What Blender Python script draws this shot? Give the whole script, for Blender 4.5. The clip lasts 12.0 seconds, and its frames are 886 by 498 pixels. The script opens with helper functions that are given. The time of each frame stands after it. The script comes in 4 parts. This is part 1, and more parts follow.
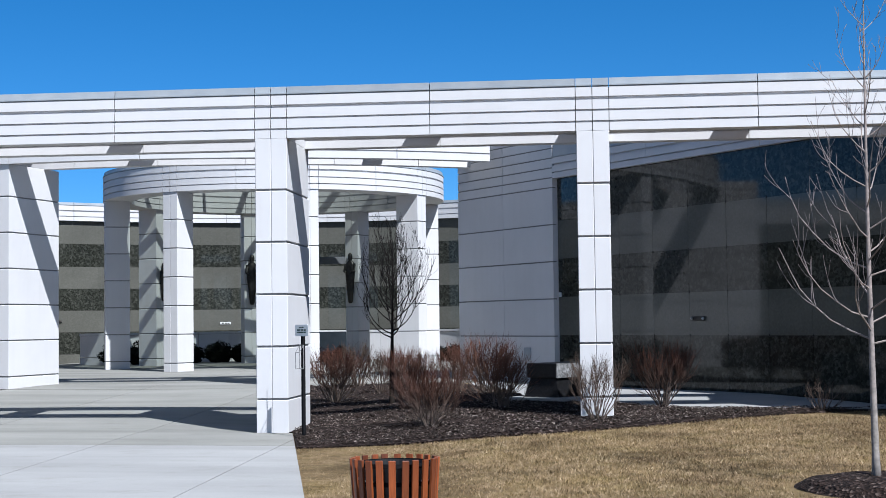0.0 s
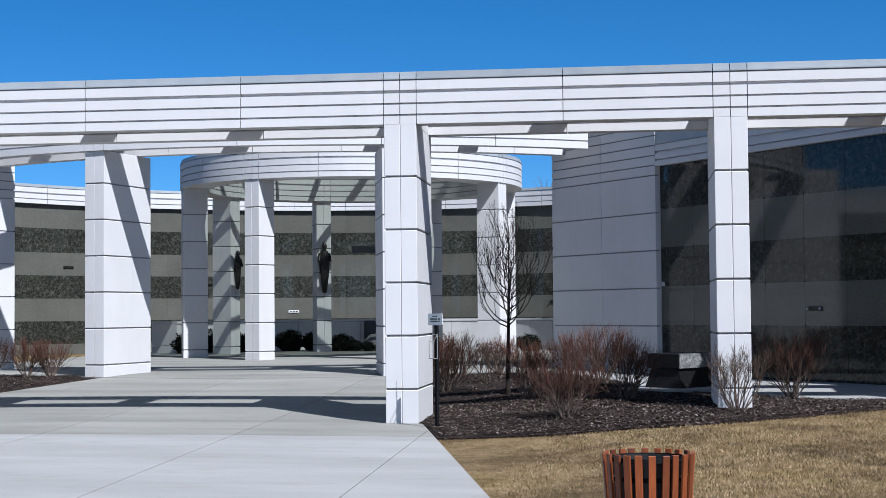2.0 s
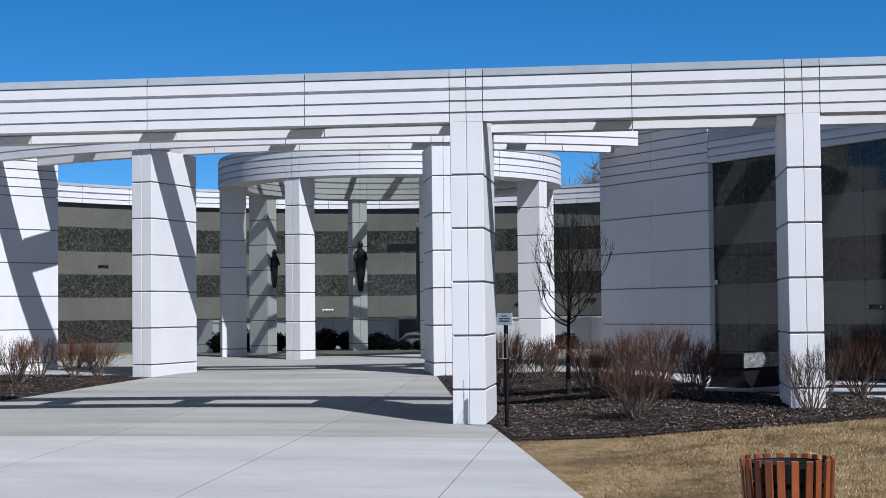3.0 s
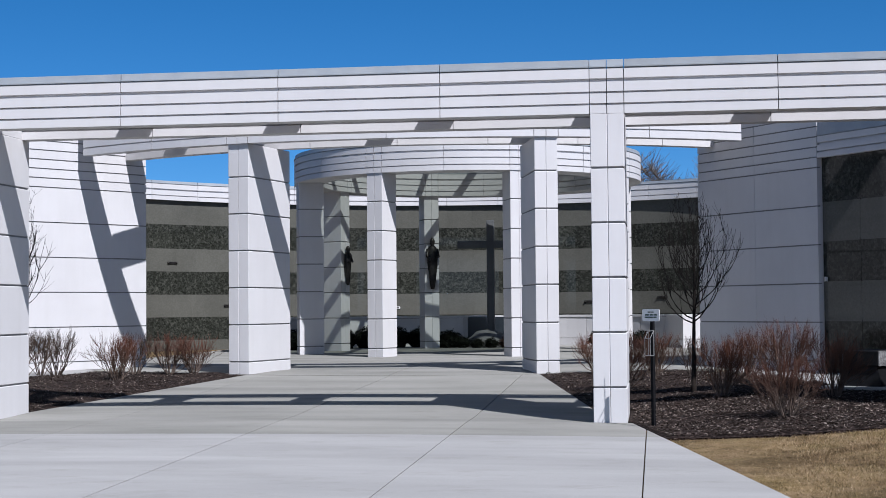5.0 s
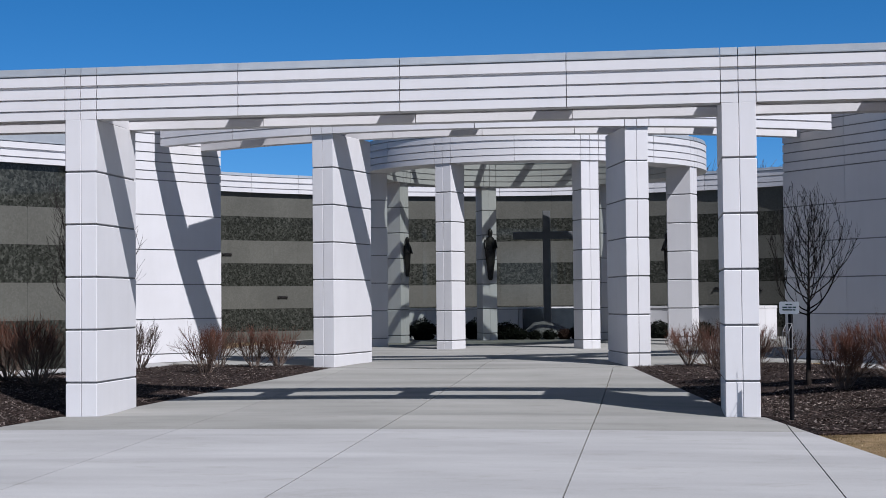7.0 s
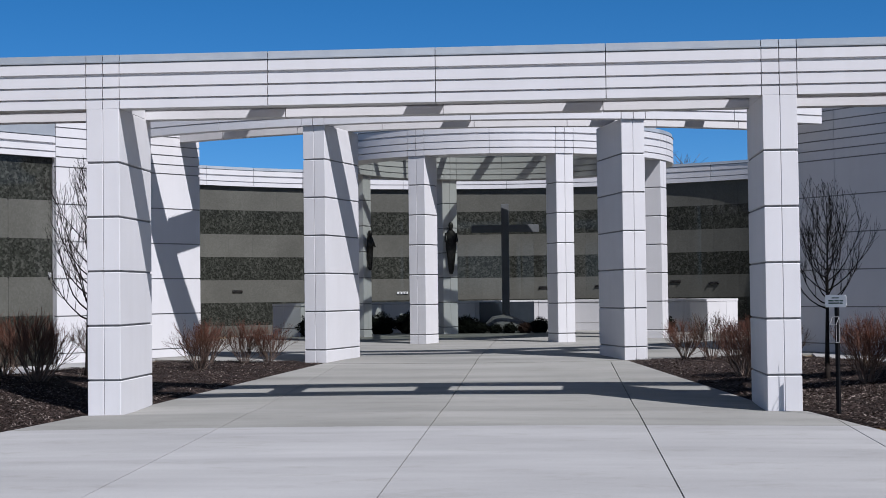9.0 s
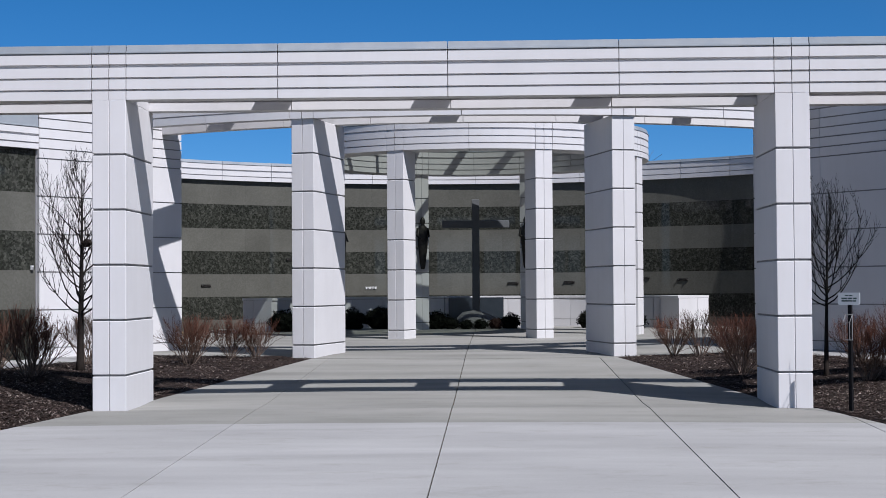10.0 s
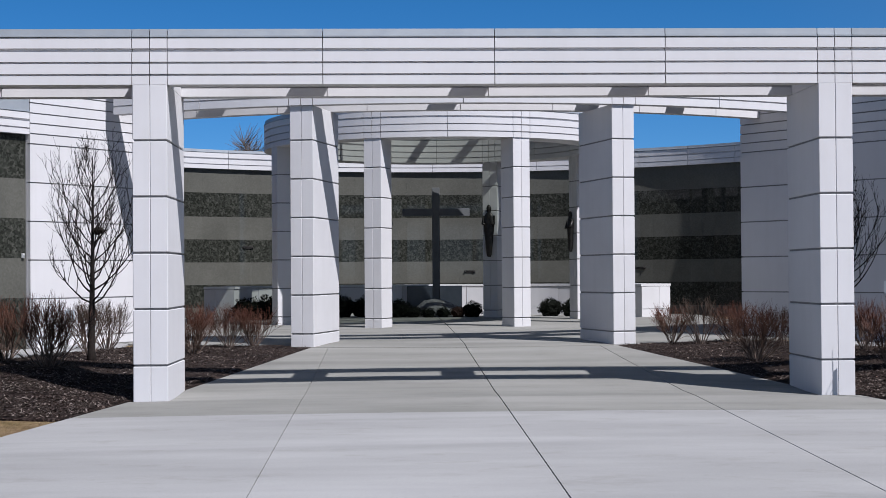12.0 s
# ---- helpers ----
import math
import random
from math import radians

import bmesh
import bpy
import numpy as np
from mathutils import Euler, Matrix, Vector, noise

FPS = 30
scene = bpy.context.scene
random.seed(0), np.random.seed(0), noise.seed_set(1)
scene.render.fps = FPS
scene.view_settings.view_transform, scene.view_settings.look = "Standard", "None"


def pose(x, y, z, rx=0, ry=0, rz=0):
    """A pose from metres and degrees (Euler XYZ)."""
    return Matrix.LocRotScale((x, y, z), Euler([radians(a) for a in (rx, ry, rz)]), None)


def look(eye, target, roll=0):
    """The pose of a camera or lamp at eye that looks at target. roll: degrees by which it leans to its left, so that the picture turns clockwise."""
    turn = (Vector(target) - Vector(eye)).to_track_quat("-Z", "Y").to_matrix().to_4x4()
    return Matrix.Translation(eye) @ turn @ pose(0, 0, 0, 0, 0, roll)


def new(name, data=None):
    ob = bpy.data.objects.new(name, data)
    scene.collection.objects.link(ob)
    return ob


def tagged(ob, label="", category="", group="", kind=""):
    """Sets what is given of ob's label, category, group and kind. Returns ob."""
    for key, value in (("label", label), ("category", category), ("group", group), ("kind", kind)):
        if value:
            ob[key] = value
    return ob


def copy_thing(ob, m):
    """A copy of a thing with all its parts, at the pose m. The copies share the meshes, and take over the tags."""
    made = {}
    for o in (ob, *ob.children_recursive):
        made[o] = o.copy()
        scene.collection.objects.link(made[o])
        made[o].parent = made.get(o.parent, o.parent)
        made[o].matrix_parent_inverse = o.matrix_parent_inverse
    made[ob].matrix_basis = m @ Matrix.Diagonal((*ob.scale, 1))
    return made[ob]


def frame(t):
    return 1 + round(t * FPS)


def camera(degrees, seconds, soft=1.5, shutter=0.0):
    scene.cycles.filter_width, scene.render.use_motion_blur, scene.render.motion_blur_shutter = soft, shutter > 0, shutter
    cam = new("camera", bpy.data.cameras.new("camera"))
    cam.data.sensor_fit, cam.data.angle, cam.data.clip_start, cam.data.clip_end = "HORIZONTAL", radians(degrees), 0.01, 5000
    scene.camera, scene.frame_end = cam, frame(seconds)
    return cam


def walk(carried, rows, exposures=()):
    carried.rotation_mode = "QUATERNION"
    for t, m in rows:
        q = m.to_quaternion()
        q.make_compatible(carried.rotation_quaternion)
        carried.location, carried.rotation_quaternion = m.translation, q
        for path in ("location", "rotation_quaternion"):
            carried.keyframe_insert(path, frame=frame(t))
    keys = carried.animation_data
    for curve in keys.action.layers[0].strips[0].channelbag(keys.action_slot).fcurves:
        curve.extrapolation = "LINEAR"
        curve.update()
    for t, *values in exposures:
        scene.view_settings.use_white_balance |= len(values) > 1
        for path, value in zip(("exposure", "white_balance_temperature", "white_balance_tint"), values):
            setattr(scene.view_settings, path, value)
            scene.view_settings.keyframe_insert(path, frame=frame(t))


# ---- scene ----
cam = camera(32.0, 12.0, soft=0.8)
PATH = [
    (0, (10.271, -24.073, 1.697), (10.07, -22.086, 1.793), -0.7),
    (0.5, (9.822, -24.02, 1.707), (9.615, -22.033, 1.8), -0.8),
    (1, (9.421, -23.948, 1.708), (9.205, -21.962, 1.8), -0.7),
    (1.5, (8.99, -23.9, 1.713), (8.762, -21.914, 1.8), -0.5),
    (2, (8.573, -23.839, 1.719), (8.339, -21.854, 1.801), -0.5),
    (2.5, (8.138, -23.764, 1.719), (7.896, -21.78, 1.799), -0.4),
    (3, (7.692, -23.677, 1.758), (7.443, -21.694, 1.837), -0.6),
    (5, (5.808, -23.415, 1.727), (5.535, -21.435, 1.805), -0.5),
    (5.5, (5.37, -23.381, 1.734), (5.103, -21.4, 1.808), -0.4),
    (6, (4.89, -23.351, 1.738), (4.617, -21.371, 1.809), -0.5),
    (6.5, (4.386, -23.308, 1.754), (4.1, -21.33, 1.822), -0.5),
    (8.5, (2.33, -23.11, 1.809), (2.152, -21.119, 1.868), -0.8),
    (9, (1.762, -23.071, 1.808), (1.617, -21.077, 1.864), -0.7),
    (9.5, (1.239, -23.012, 1.82), (1.127, -21.016, 1.873), -0.6),
    (10, (0.682, -22.981, 1.825), (0.615, -20.983, 1.874), -0.4),
    (10.5, (0.128, -22.936, 1.837), (0.084, -20.937, 1.882), -0.1),
    (11, (-0.429, -22.901, 1.838), (-0.426, -20.902, 1.878), -0.1),
    (11.5, (-0.994, -22.877, 1.847), (-0.959, -20.877, 1.884), -0.3),
    (12, (-1.566, -22.863, 1.841), (-1.498, -20.864, 1.874), -0.4),
]
walk(cam, [(t, look(eye, target, roll)) for t, eye, target, roll in PATH],
     exposures=[(0, 0.78, 5850, 6.5), (1.5, 0.7, 5850, 7), (3, 0.58, 5900, 8.5), (5.5, 0.44, 6020, 11.5), (8.5, 0.35, 6060, 12), (12, 0.35, 6090, 12)])


# ---- world and sun ----
SUN_AZ = radians(43.0)      # the sun stands behind the camera and to its right
SUN_EL = radians(49.9)
sun_dir = Vector((math.sin(SUN_AZ) * math.cos(SUN_EL), -math.cos(SUN_AZ) * math.cos(SUN_EL), math.sin(SUN_EL)))
world = bpy.data.worlds.new("sky")
scene.world = world
world.use_nodes = True
wn = world.node_tree.nodes
sky = wn.new("ShaderNodeTexSky")
sky.sky_type, sky.sun_disc = "NISHITA", False
sky.sun_elevation, sky.sun_rotation = SUN_EL, math.pi - SUN_AZ
sky.air_density, sky.dust_density, sky.ozone_density, sky.altitude = 0.6, 0.0, 4.0, 200
# dry clear air: the pale band at the horizon lies below the place's skyline
lift = wn.new("ShaderNodeVectorMath")
lift.operation = "ADD"
lift.inputs[1].default_value = (0, 0, 0.035)
level = wn.new("ShaderNodeVectorMath")
level.operation = "NORMALIZE"
world.node_tree.links.new(wn.new("ShaderNodeTexCoord").outputs["Generated"], lift.inputs[0])
world.node_tree.links.new(lift.outputs[0], level.inputs[0])
world.node_tree.links.new(level.outputs[0], sky.inputs[0])
# deep blue away from the sun, paler towards it
sunward = wn.new("ShaderNodeVectorMath")
sunward.operation = "DOT_PRODUCT"
sunward.inputs[1].default_value = sun_dir
world.node_tree.links.new(level.outputs[0], sunward.inputs[0])
depth_of_blue = wn.new("ShaderNodeMapRange")
for k, v in enumerate((-0.2, 0.55, 1.29, 0.8), 1):
    depth_of_blue.inputs[k].default_value = v
world.node_tree.links.new(sunward.outputs["Value"], depth_of_blue.inputs[0])
wn["Background"].inputs["Strength"].default_value = 0.078
tint = wn.new("ShaderNodeHueSaturation")
tint.inputs["Hue"].default_value = 0.497
world.node_tree.links.new(depth_of_blue.outputs[0], tint.inputs["Saturation"])
world.node_tree.links.new(sky.outputs[0], tint.inputs["Color"])
world.node_tree.links.new(tint.outputs[0], wn["Background"].inputs["Color"])
sun = new("sun", bpy.data.lights.new("sun", "SUN"))
sun.data.energy, sun.data.angle, sun.data.color = 5.0, radians(0.5), (1.0, 0.953, 0.935)
sun.matrix_world = look(sun_dir * 60, (0, 0, 0))


# ---- materials ----
def material(name, build, rough=0.7, spec=0.5, metal=0.0):
    m = bpy.data.materials.new(name)
    m.use_nodes = True
    nt = m.node_tree
    b = nt.nodes["Principled BSDF"]
    b.inputs["Roughness"].default_value = rough
    b.inputs["Metallic"].default_value = metal
    b.inputs["Specular IOR Level"].default_value = spec
    build(nt, b)
    return m


def coords(nt, which="Object"):
    """World-size coordinates: those of the object, which are metres on all things here."""
    return nt.nodes.new("ShaderNodeTexCoord").outputs[which]


def place_of(nt):
    return nt.nodes.new("ShaderNodeNewGeometry").outputs["Position"]


def noise_tex(nt, vec, scale, detail=4.0, rough=0.55, stretch=None):
    n = nt.nodes.new("ShaderNodeTexNoise")
    n.inputs["Scale"].default_value, n.inputs["Detail"].default_value, n.inputs["Roughness"].default_value = scale, detail, rough
    if stretch:
        mp = nt.nodes.new("ShaderNodeMapping")
        mp.inputs["Scale"].default_value = stretch
        nt.links.new(vec, mp.inputs["Vector"])
        vec = mp.outputs[0]
    nt.links.new(vec, n.inputs["Vector"])
    return n.outputs["Fac"]


def ramp(nt, fac, *stops):
    r = nt.nodes.new("ShaderNodeValToRGB")
    e = r.color_ramp.elements
    while len(e) < len(stops):
        e.new(0.5)
    for el, (p, c) in zip(e, stops):
        el.position, el.color = p, (*c, 1)
    nt.links.new(fac, r.inputs[0])
    return r.outputs[0]


def mix(nt, a, b, fac, kind="MIX"):
    m = nt.nodes.new("ShaderNodeMix")
    m.data_type, m.blend_type = "RGBA", kind
    for sock, v in ((m.inputs[6], a), (m.inputs[7], b), (m.inputs[0], fac)):
        if isinstance(v, (int, float)):
            sock.default_value = v
        elif isinstance(v, tuple):
            sock.default_value = (*v, 1)
        else:
            nt.links.new(v, sock)
    return m.outputs[2]


def bump(nt, b, fac, strength, dist=0.01):
    n = nt.nodes.new("ShaderNodeBump")
    n.inputs["Strength"].default_value, n.inputs["Distance"].default_value = strength, dist
    nt.links.new(fac, n.inputs["Height"])
    nt.links.new(n.outputs[0], b.inputs["Normal"])


def each(nt):
    """A value from 0 to 1 that differs from piece to piece."""
    return nt.nodes.new("ShaderNodeObjectInfo").outputs["Random"]


def grey(v):
    return (v, v, v)


def precast(nt, b):
    p = place_of(nt)
    fine = noise_tex(nt, p, 90, 3)
    wide = noise_tex(nt, p, 0.9, 5, 0.6)
    streak = noise_tex(nt, p, 1.0, 4, 0.6, (5, 5, 0.35))
    c = ramp(nt, wide, (0.3, (0.545, 0.54, 0.545)), (0.7, (0.585, 0.58, 0.585)))
    c = mix(nt, c, ramp(nt, streak, (0.33, (0.93, 0.93, 0.915)), (0.55, grey(1.0))), 0.35, "MULTIPLY")
    c = mix(nt, c, ramp(nt, fine, (0.3, grey(0.95)), (0.6, grey(1.0))), 1.0, "MULTIPLY")
    c = mix(nt, c, ramp(nt, each(nt), (0.0, grey(0.96)), (1.0, grey(1.0))), 1.0, "MULTIPLY")
    nt.links.new(c, b.inputs["Base Color"])
    bump(nt, b, fine, 0.12, 0.004)


def joint_grey(nt, b):
    c = ramp(nt, noise_tex(nt, place_of(nt), 20), (0.3, grey(0.16)), (0.7, grey(0.26)))
    nt.links.new(c, b.inputs["Base Color"])


def granite(tones, flecks, pale, grain=34, patch=9, least=0.8):
    def build(nt, b):
        p = place_of(nt)
        v = nt.nodes.new("ShaderNodeTexVoronoi")
        v.inputs["Scale"].default_value = grain
        nt.links.new(p, v.inputs["Vector"])
        sep = nt.nodes.new("ShaderNodeSeparateColor")
        nt.links.new(v.outputs["Color"], sep.inputs[0])
        c = ramp(nt, sep.outputs[0], (0.0, tones[0]), (0.55, tones[1]), (1.0, tones[2]))
        c = mix(nt, c, pale, ramp(nt, noise_tex(nt, p, patch, 5, 0.75), (0.53, grey(0)), (0.62, grey(flecks))))
        c = mix(nt, c, ramp(nt, noise_tex(nt, p, 0.7, 3), (0.3, grey(0.85)), (0.7, grey(1.05))), 1.0, "MULTIPLY")
        c = mix(nt, c, ramp(nt, each(nt), (0.0, grey(least)), (1.0, grey(1.0))), 1.0, "MULTIPLY")
        nt.links.new(c, b.inputs["Base Color"])
    return build


def concrete(light, dark):
    def build(nt, b):
        p = place_of(nt)
        wide = noise_tex(nt, p, 0.55, 5, 0.55, (0.4, 1.25, 1))
        band = noise_tex(nt, p, 0.9, 3, 0.5, (0.12, 1.5, 1))
        fine = noise_tex(nt, p, 60, 4)
        c = ramp(nt, wide, (0.3, dark), (0.7, light))
        c = mix(nt, c, ramp(nt, band, (0.3, grey(0.9)), (0.6, grey(1.03))), 1.0, "MULTIPLY")
        c = mix(nt, c, ramp(nt, fine, (0.3, grey(0.9)), (0.65, grey(1.0))), 1.0, "MULTIPLY")
        c = mix(nt, c, ramp(nt, each(nt), (0.0, grey(0.94)), (1.0, grey(1.0))), 1.0, "MULTIPLY")
        spot = noise_tex(nt, p, 1.7, 7, 0.72, (0.7, 1.2, 1))
        c = mix(nt, c, ramp(nt, spot, (0.3, (0.84, 0.83, 0.8)), (0.45, grey(1.0)), (0.7, grey(1.03))), 0.8, "MULTIPLY")
        nt.links.new(c, b.inputs["Base Color"])
        bump(nt, b, fine, 0.2, 0.003)
    return build


def mulch_mix(nt, b):
    p = place_of(nt)
    v = nt.nodes.new("ShaderNodeTexVoronoi")
    v.inputs["Scale"].default_value = 30
    nt.links.new(p, v.inputs["Vector"])
    sep = nt.nodes.new("ShaderNodeSeparateColor")
    nt.links.new(v.outputs["Color"], sep.inputs[0])
    c = ramp(nt, sep.outputs[0], (0.0, (0.007, 0.0045, 0.0035)), (0.6, (0.022, 0.014, 0.011)), (0.88, (0.046, 0.031, 0.026)), (1.0, (0.13, 0.1, 0.085)))
    c = mix(nt, c, ramp(nt, noise_tex(nt, p, 1.5, 4), (0.3, grey(0.6)), (0.7, grey(1.1))), 1.0, "MULTIPLY")
    nt.links.new(c, b.inputs["Base Color"])
    bump(nt, b, v.outputs["Distance"], 1.0, 0.03)


def worn(nt, p, c):
    """Thin brown and greener patches across the lawn."""
    c = mix(nt, c, (0.12, 0.105, 0.042), ramp(nt, noise_tex(nt, p, 1.1, 6, 0.75), (0.5, grey(0)), (0.68, grey(0.3))))
    c = mix(nt, c, ramp(nt, noise_tex(nt, p, 0.55, 6, 0.7), (0.38, (0.62, 0.6, 0.58)), (0.52, grey(1.0)), (0.7, (1.12, 1.1, 1.0))), 1.0, "MULTIPLY")
    return mix(nt, c, ramp(nt, noise_tex(nt, p, 2.6, 5, 0.7), (0.36, (0.7, 0.7, 0.62)), (0.56, grey(1.07))), 1.0, "MULTIPLY")


def lawn_mix(nt, b):
    p = place_of(nt)
    wide = noise_tex(nt, p, 0.8, 5, 0.65)
    mid = noise_tex(nt, p, 7, 6, 0.75)
    fine = noise_tex(nt, p, 60, 4, 0.8)
    c = ramp(nt, mid, (0.25, (0.118, 0.077, 0.042)), (0.5, (0.225, 0.157, 0.087)), (0.75, (0.335, 0.248, 0.145)))
    c = mix(nt, c, (0.10, 0.085, 0.04), ramp(nt, wide, (0.45, grey(0)), (0.75, grey(0.5))))
    c = mix(nt, c, ramp(nt, fine, (0.3, grey(0.55)), (0.65, grey(1.15))), 1.0, "MULTIPLY")
    c = worn(nt, p, c)
    nt.links.new(c, b.inputs["Base Color"])
    bump(nt, b, fine, 0.8, 0.03)


def two_tone(a, c, scale, grain=None, amount=0.2):
    def build(nt, b):
        p = coords(nt)
        col = ramp(nt, noise_tex(nt, p, scale, 4, 0.6, grain), (0.3, a), (0.7, c))
        col = mix(nt, col, ramp(nt, each(nt), (0.0, grey(1 - amount)), (1.0, grey(1.0))), 1.0, "MULTIPLY")
        nt.links.new(col, b.inputs["Base Color"])
    return build


M_PRECAST = material("white_precast", precast, 0.75, 0.35)
M_JOINT = material("joint_sealant", joint_grey, 0.9, 0.2)
M_COPING = material("coping_metal", two_tone((0.27, 0.3, 0.33), (0.34, 0.365, 0.385), 2.0), 0.5, 0.4, 0.1)
M_GRAN_L = material("light_granite", granite(((0.092, 0.092, 0.079), (0.1, 0.1, 0.087), (0.109, 0.109, 0.095)), 0.1, (0.135, 0.135, 0.118), 26, 6, 0.93), 0.05, 0.24)
M_GRAN_D = material("dark_granite", granite(((0.016, 0.017, 0.014), (0.03, 0.032, 0.026), (0.054, 0.056, 0.047)), 0.6, (0.1, 0.102, 0.086), 20, 8, 0.75), 0.04, 0.24)
M_BLACK = material("black_recess", two_tone((0.01, 0.01, 0.01), (0.02, 0.02, 0.02), 3), 0.9, 0.1)
M_CONC = material("pale_concrete", concrete((0.343, 0.3415, 0.334), (0.269, 0.268, 0.2615)), 0.85, 0.25)
M_CONC_OLD = material("grey_concrete", concrete((0.275, 0.271, 0.25), (0.182, 0.181, 0.163)), 0.85, 0.25)
M_MULCH = material("bark_mulch", mulch_mix, 0.95, 0.15)
M_LAWN = material("dormant_lawn", lawn_mix, 0.95, 0.1)
M_SLAT = material("orange_stained_wood", two_tone((0.16, 0.036, 0.009), (0.31, 0.08, 0.02), 14, (3, 3, 0.35), 0.65), 0.5, 0.4)
M_LINER = material("black_plastic", two_tone((0.012, 0.012, 0.013), (0.025, 0.025, 0.026), 5), 0.45, 0.4)
M_METAL = material("black_metal", two_tone((0.006, 0.006, 0.007), (0.011, 0.011, 0.012), 8), 0.8, 0.1)
M_STEEL = material("galvanised_steel", two_tone((0.4, 0.4, 0.4), (0.55, 0.55, 0.55), 8), 0.4, 0.5, 0.8)
M_BRONZE = material("dark_bronze", two_tone((0.012, 0.013, 0.014), (0.05, 0.045, 0.04), 9), 0.4, 0.5, 0.6)
M_SIGN = material("white_sign_face", two_tone((0.7, 0.71, 0.7), (0.76, 0.77, 0.76), 6), 0.5, 0.4)
M_CROSS = material("dark_grey_metal", two_tone((0.105, 0.112, 0.116), (0.135, 0.142, 0.146), 3), 0.6, 0.35)
M_BOX = material("pale_grey_wire", two_tone((0.2, 0.2, 0.2), (0.27, 0.27, 0.27), 8), 0.45, 0.5)
M_INK = material("green_ink", two_tone((0.05, 0.085, 0.07), (0.08, 0.115, 0.1), 6), 0.6, 0.3)
M_STONE = material("rough_grey_granite", granite(((0.07, 0.07, 0.07), (0.13, 0.13, 0.13), (0.22, 0.22, 0.22)), 0.5, (0.32, 0.32, 0.32)), 0.8, 0.3)
M_SLATE = material("dark_slate", two_tone((0.02, 0.026, 0.032), (0.03, 0.037, 0.044), 3), 0.25, 0.5)
M_STONE_D = material("polished_black_granite", granite(((0.003, 0.003, 0.003), (0.005, 0.005, 0.006), (0.009, 0.009, 0.01)), 0.1, (0.03, 0.03, 0.03)), 0.5, 0.2)


# ---- building helpers ----
def link_mesh(name, bm, mat, parent=None, label="", smooth=False):
    me = bpy.data.meshes.new(name)
    bmesh.ops.recalc_face_normals(bm, faces=bm.faces)
    bm.to_mesh(me)
    bm.free()
    me.materials.append(mat)
    if smooth:
        me.polygons.foreach_set("use_smooth", [True] * len(me.polygons))
    ob = new(name, me)
    ob.parent = parent
    if label:
        tagged(ob, label)
    return ob


def part(name, bm, mat, parent, label="", smooth=False):
    return link_mesh(name, bm, mat, parent, label, smooth)


def part_at(name, me, parent, m):
    """Another piece on a mesh that is there already."""
    ob = new(name, me)
    ob.parent = parent
    ob.matrix_basis = m
    return ob


def empty(name, m=None):
    ob = new(name)
    ob.empty_display_size = 0.2
    if m is not None:
        ob.matrix_world = m
    return ob


def box(bm, x0, x1, y0, y1, z0, z1, bevel=0.0, m=None):
    vs = [bm.verts.new((x, y, z)) for x in (x0, x1) for y in (y0, y1) for z in (z0, z1)]
    fs = [bm.faces.new([vs[i] for i in q]) for q in ((0, 1, 3, 2), (4, 6, 7, 5), (0, 4, 5, 1), (2, 3, 7, 6), (0, 2, 6, 4), (1, 5, 7, 3))]
    if bevel:
        r = bmesh.ops.bevel(bm, geom=list({e for f in fs for e in f.edges}), offset=bevel, segments=1, affect="EDGES")
        vs = list({v for f in r["faces"] for v in f.verts} | {v for v in vs if v.is_valid})
    if m is not None:
        bmesh.ops.transform(bm, matrix=m, verts=vs)
    return vs


def tube(bm, pts, radii, sides=6, cap=True):
    """A tapering rod through the points."""
    rings = []
    up = Vector((0.31, 0.17, 0.93))
    for i, p in enumerate(pts):
        d = (pts[min(i + 1, len(pts) - 1)] - pts[max(i - 1, 0)]).normalized()
        a = d.cross(up)
        a = (a if a.length > 0.05 else d.cross(Vector((1, 0, 0)))).normalized()
        b = d.cross(a)
        rings.append([bm.verts.new(p + radii[i] * (math.cos(k * math.tau / sides) * a + math.sin(k * math.tau / sides) * b)) for k in range(sides)])
    for r0, r1 in zip(rings, rings[1:]):
        for k in range(sides):
            bm.faces.new((r0[k], r0[(k + 1) % sides], r1[(k + 1) % sides], r1[k]))
    if cap:
        bm.faces.new(rings[0][::-1])
        bm.faces.new(rings[-1])


def sweep(bm, stations, profile):
    """A closed profile of (outward, z) carried along stations of (point, outward unit vector)."""
    rings = [[bm.verts.new((p[0] + o * n[0], p[1] + o * n[1], z)) for o, z in profile] for p, n in stations]
    k = len(profile)
    for r0, r1 in zip(rings, rings[1:]):
        for i in range(k):
            bm.faces.new((r0[i], r0[(i + 1) % k], r1[(i + 1) % k], r1[i]))
    bm.faces.new(rings[0])
    bm.faces.new(rings[-1][::-1])


def straight(x0, x1, y):
    return [((x0, y), (0, -1)), ((x1, y), (0, -1))]


def arc(r, a0, a1, steps, centre, inward=False):
    """Stations on a circle; angles in degrees from the front (-y), positive to +x."""
    out = []
    for i in range(steps + 1):
        a = radians(a0 + (a1 - a0) * i / steps)
        n = (math.sin(a), -math.cos(a))
        out.append(((centre[0] + r * n[0], centre[1] + r * n[1]), (-n[0], -n[1]) if inward else n))
    return out


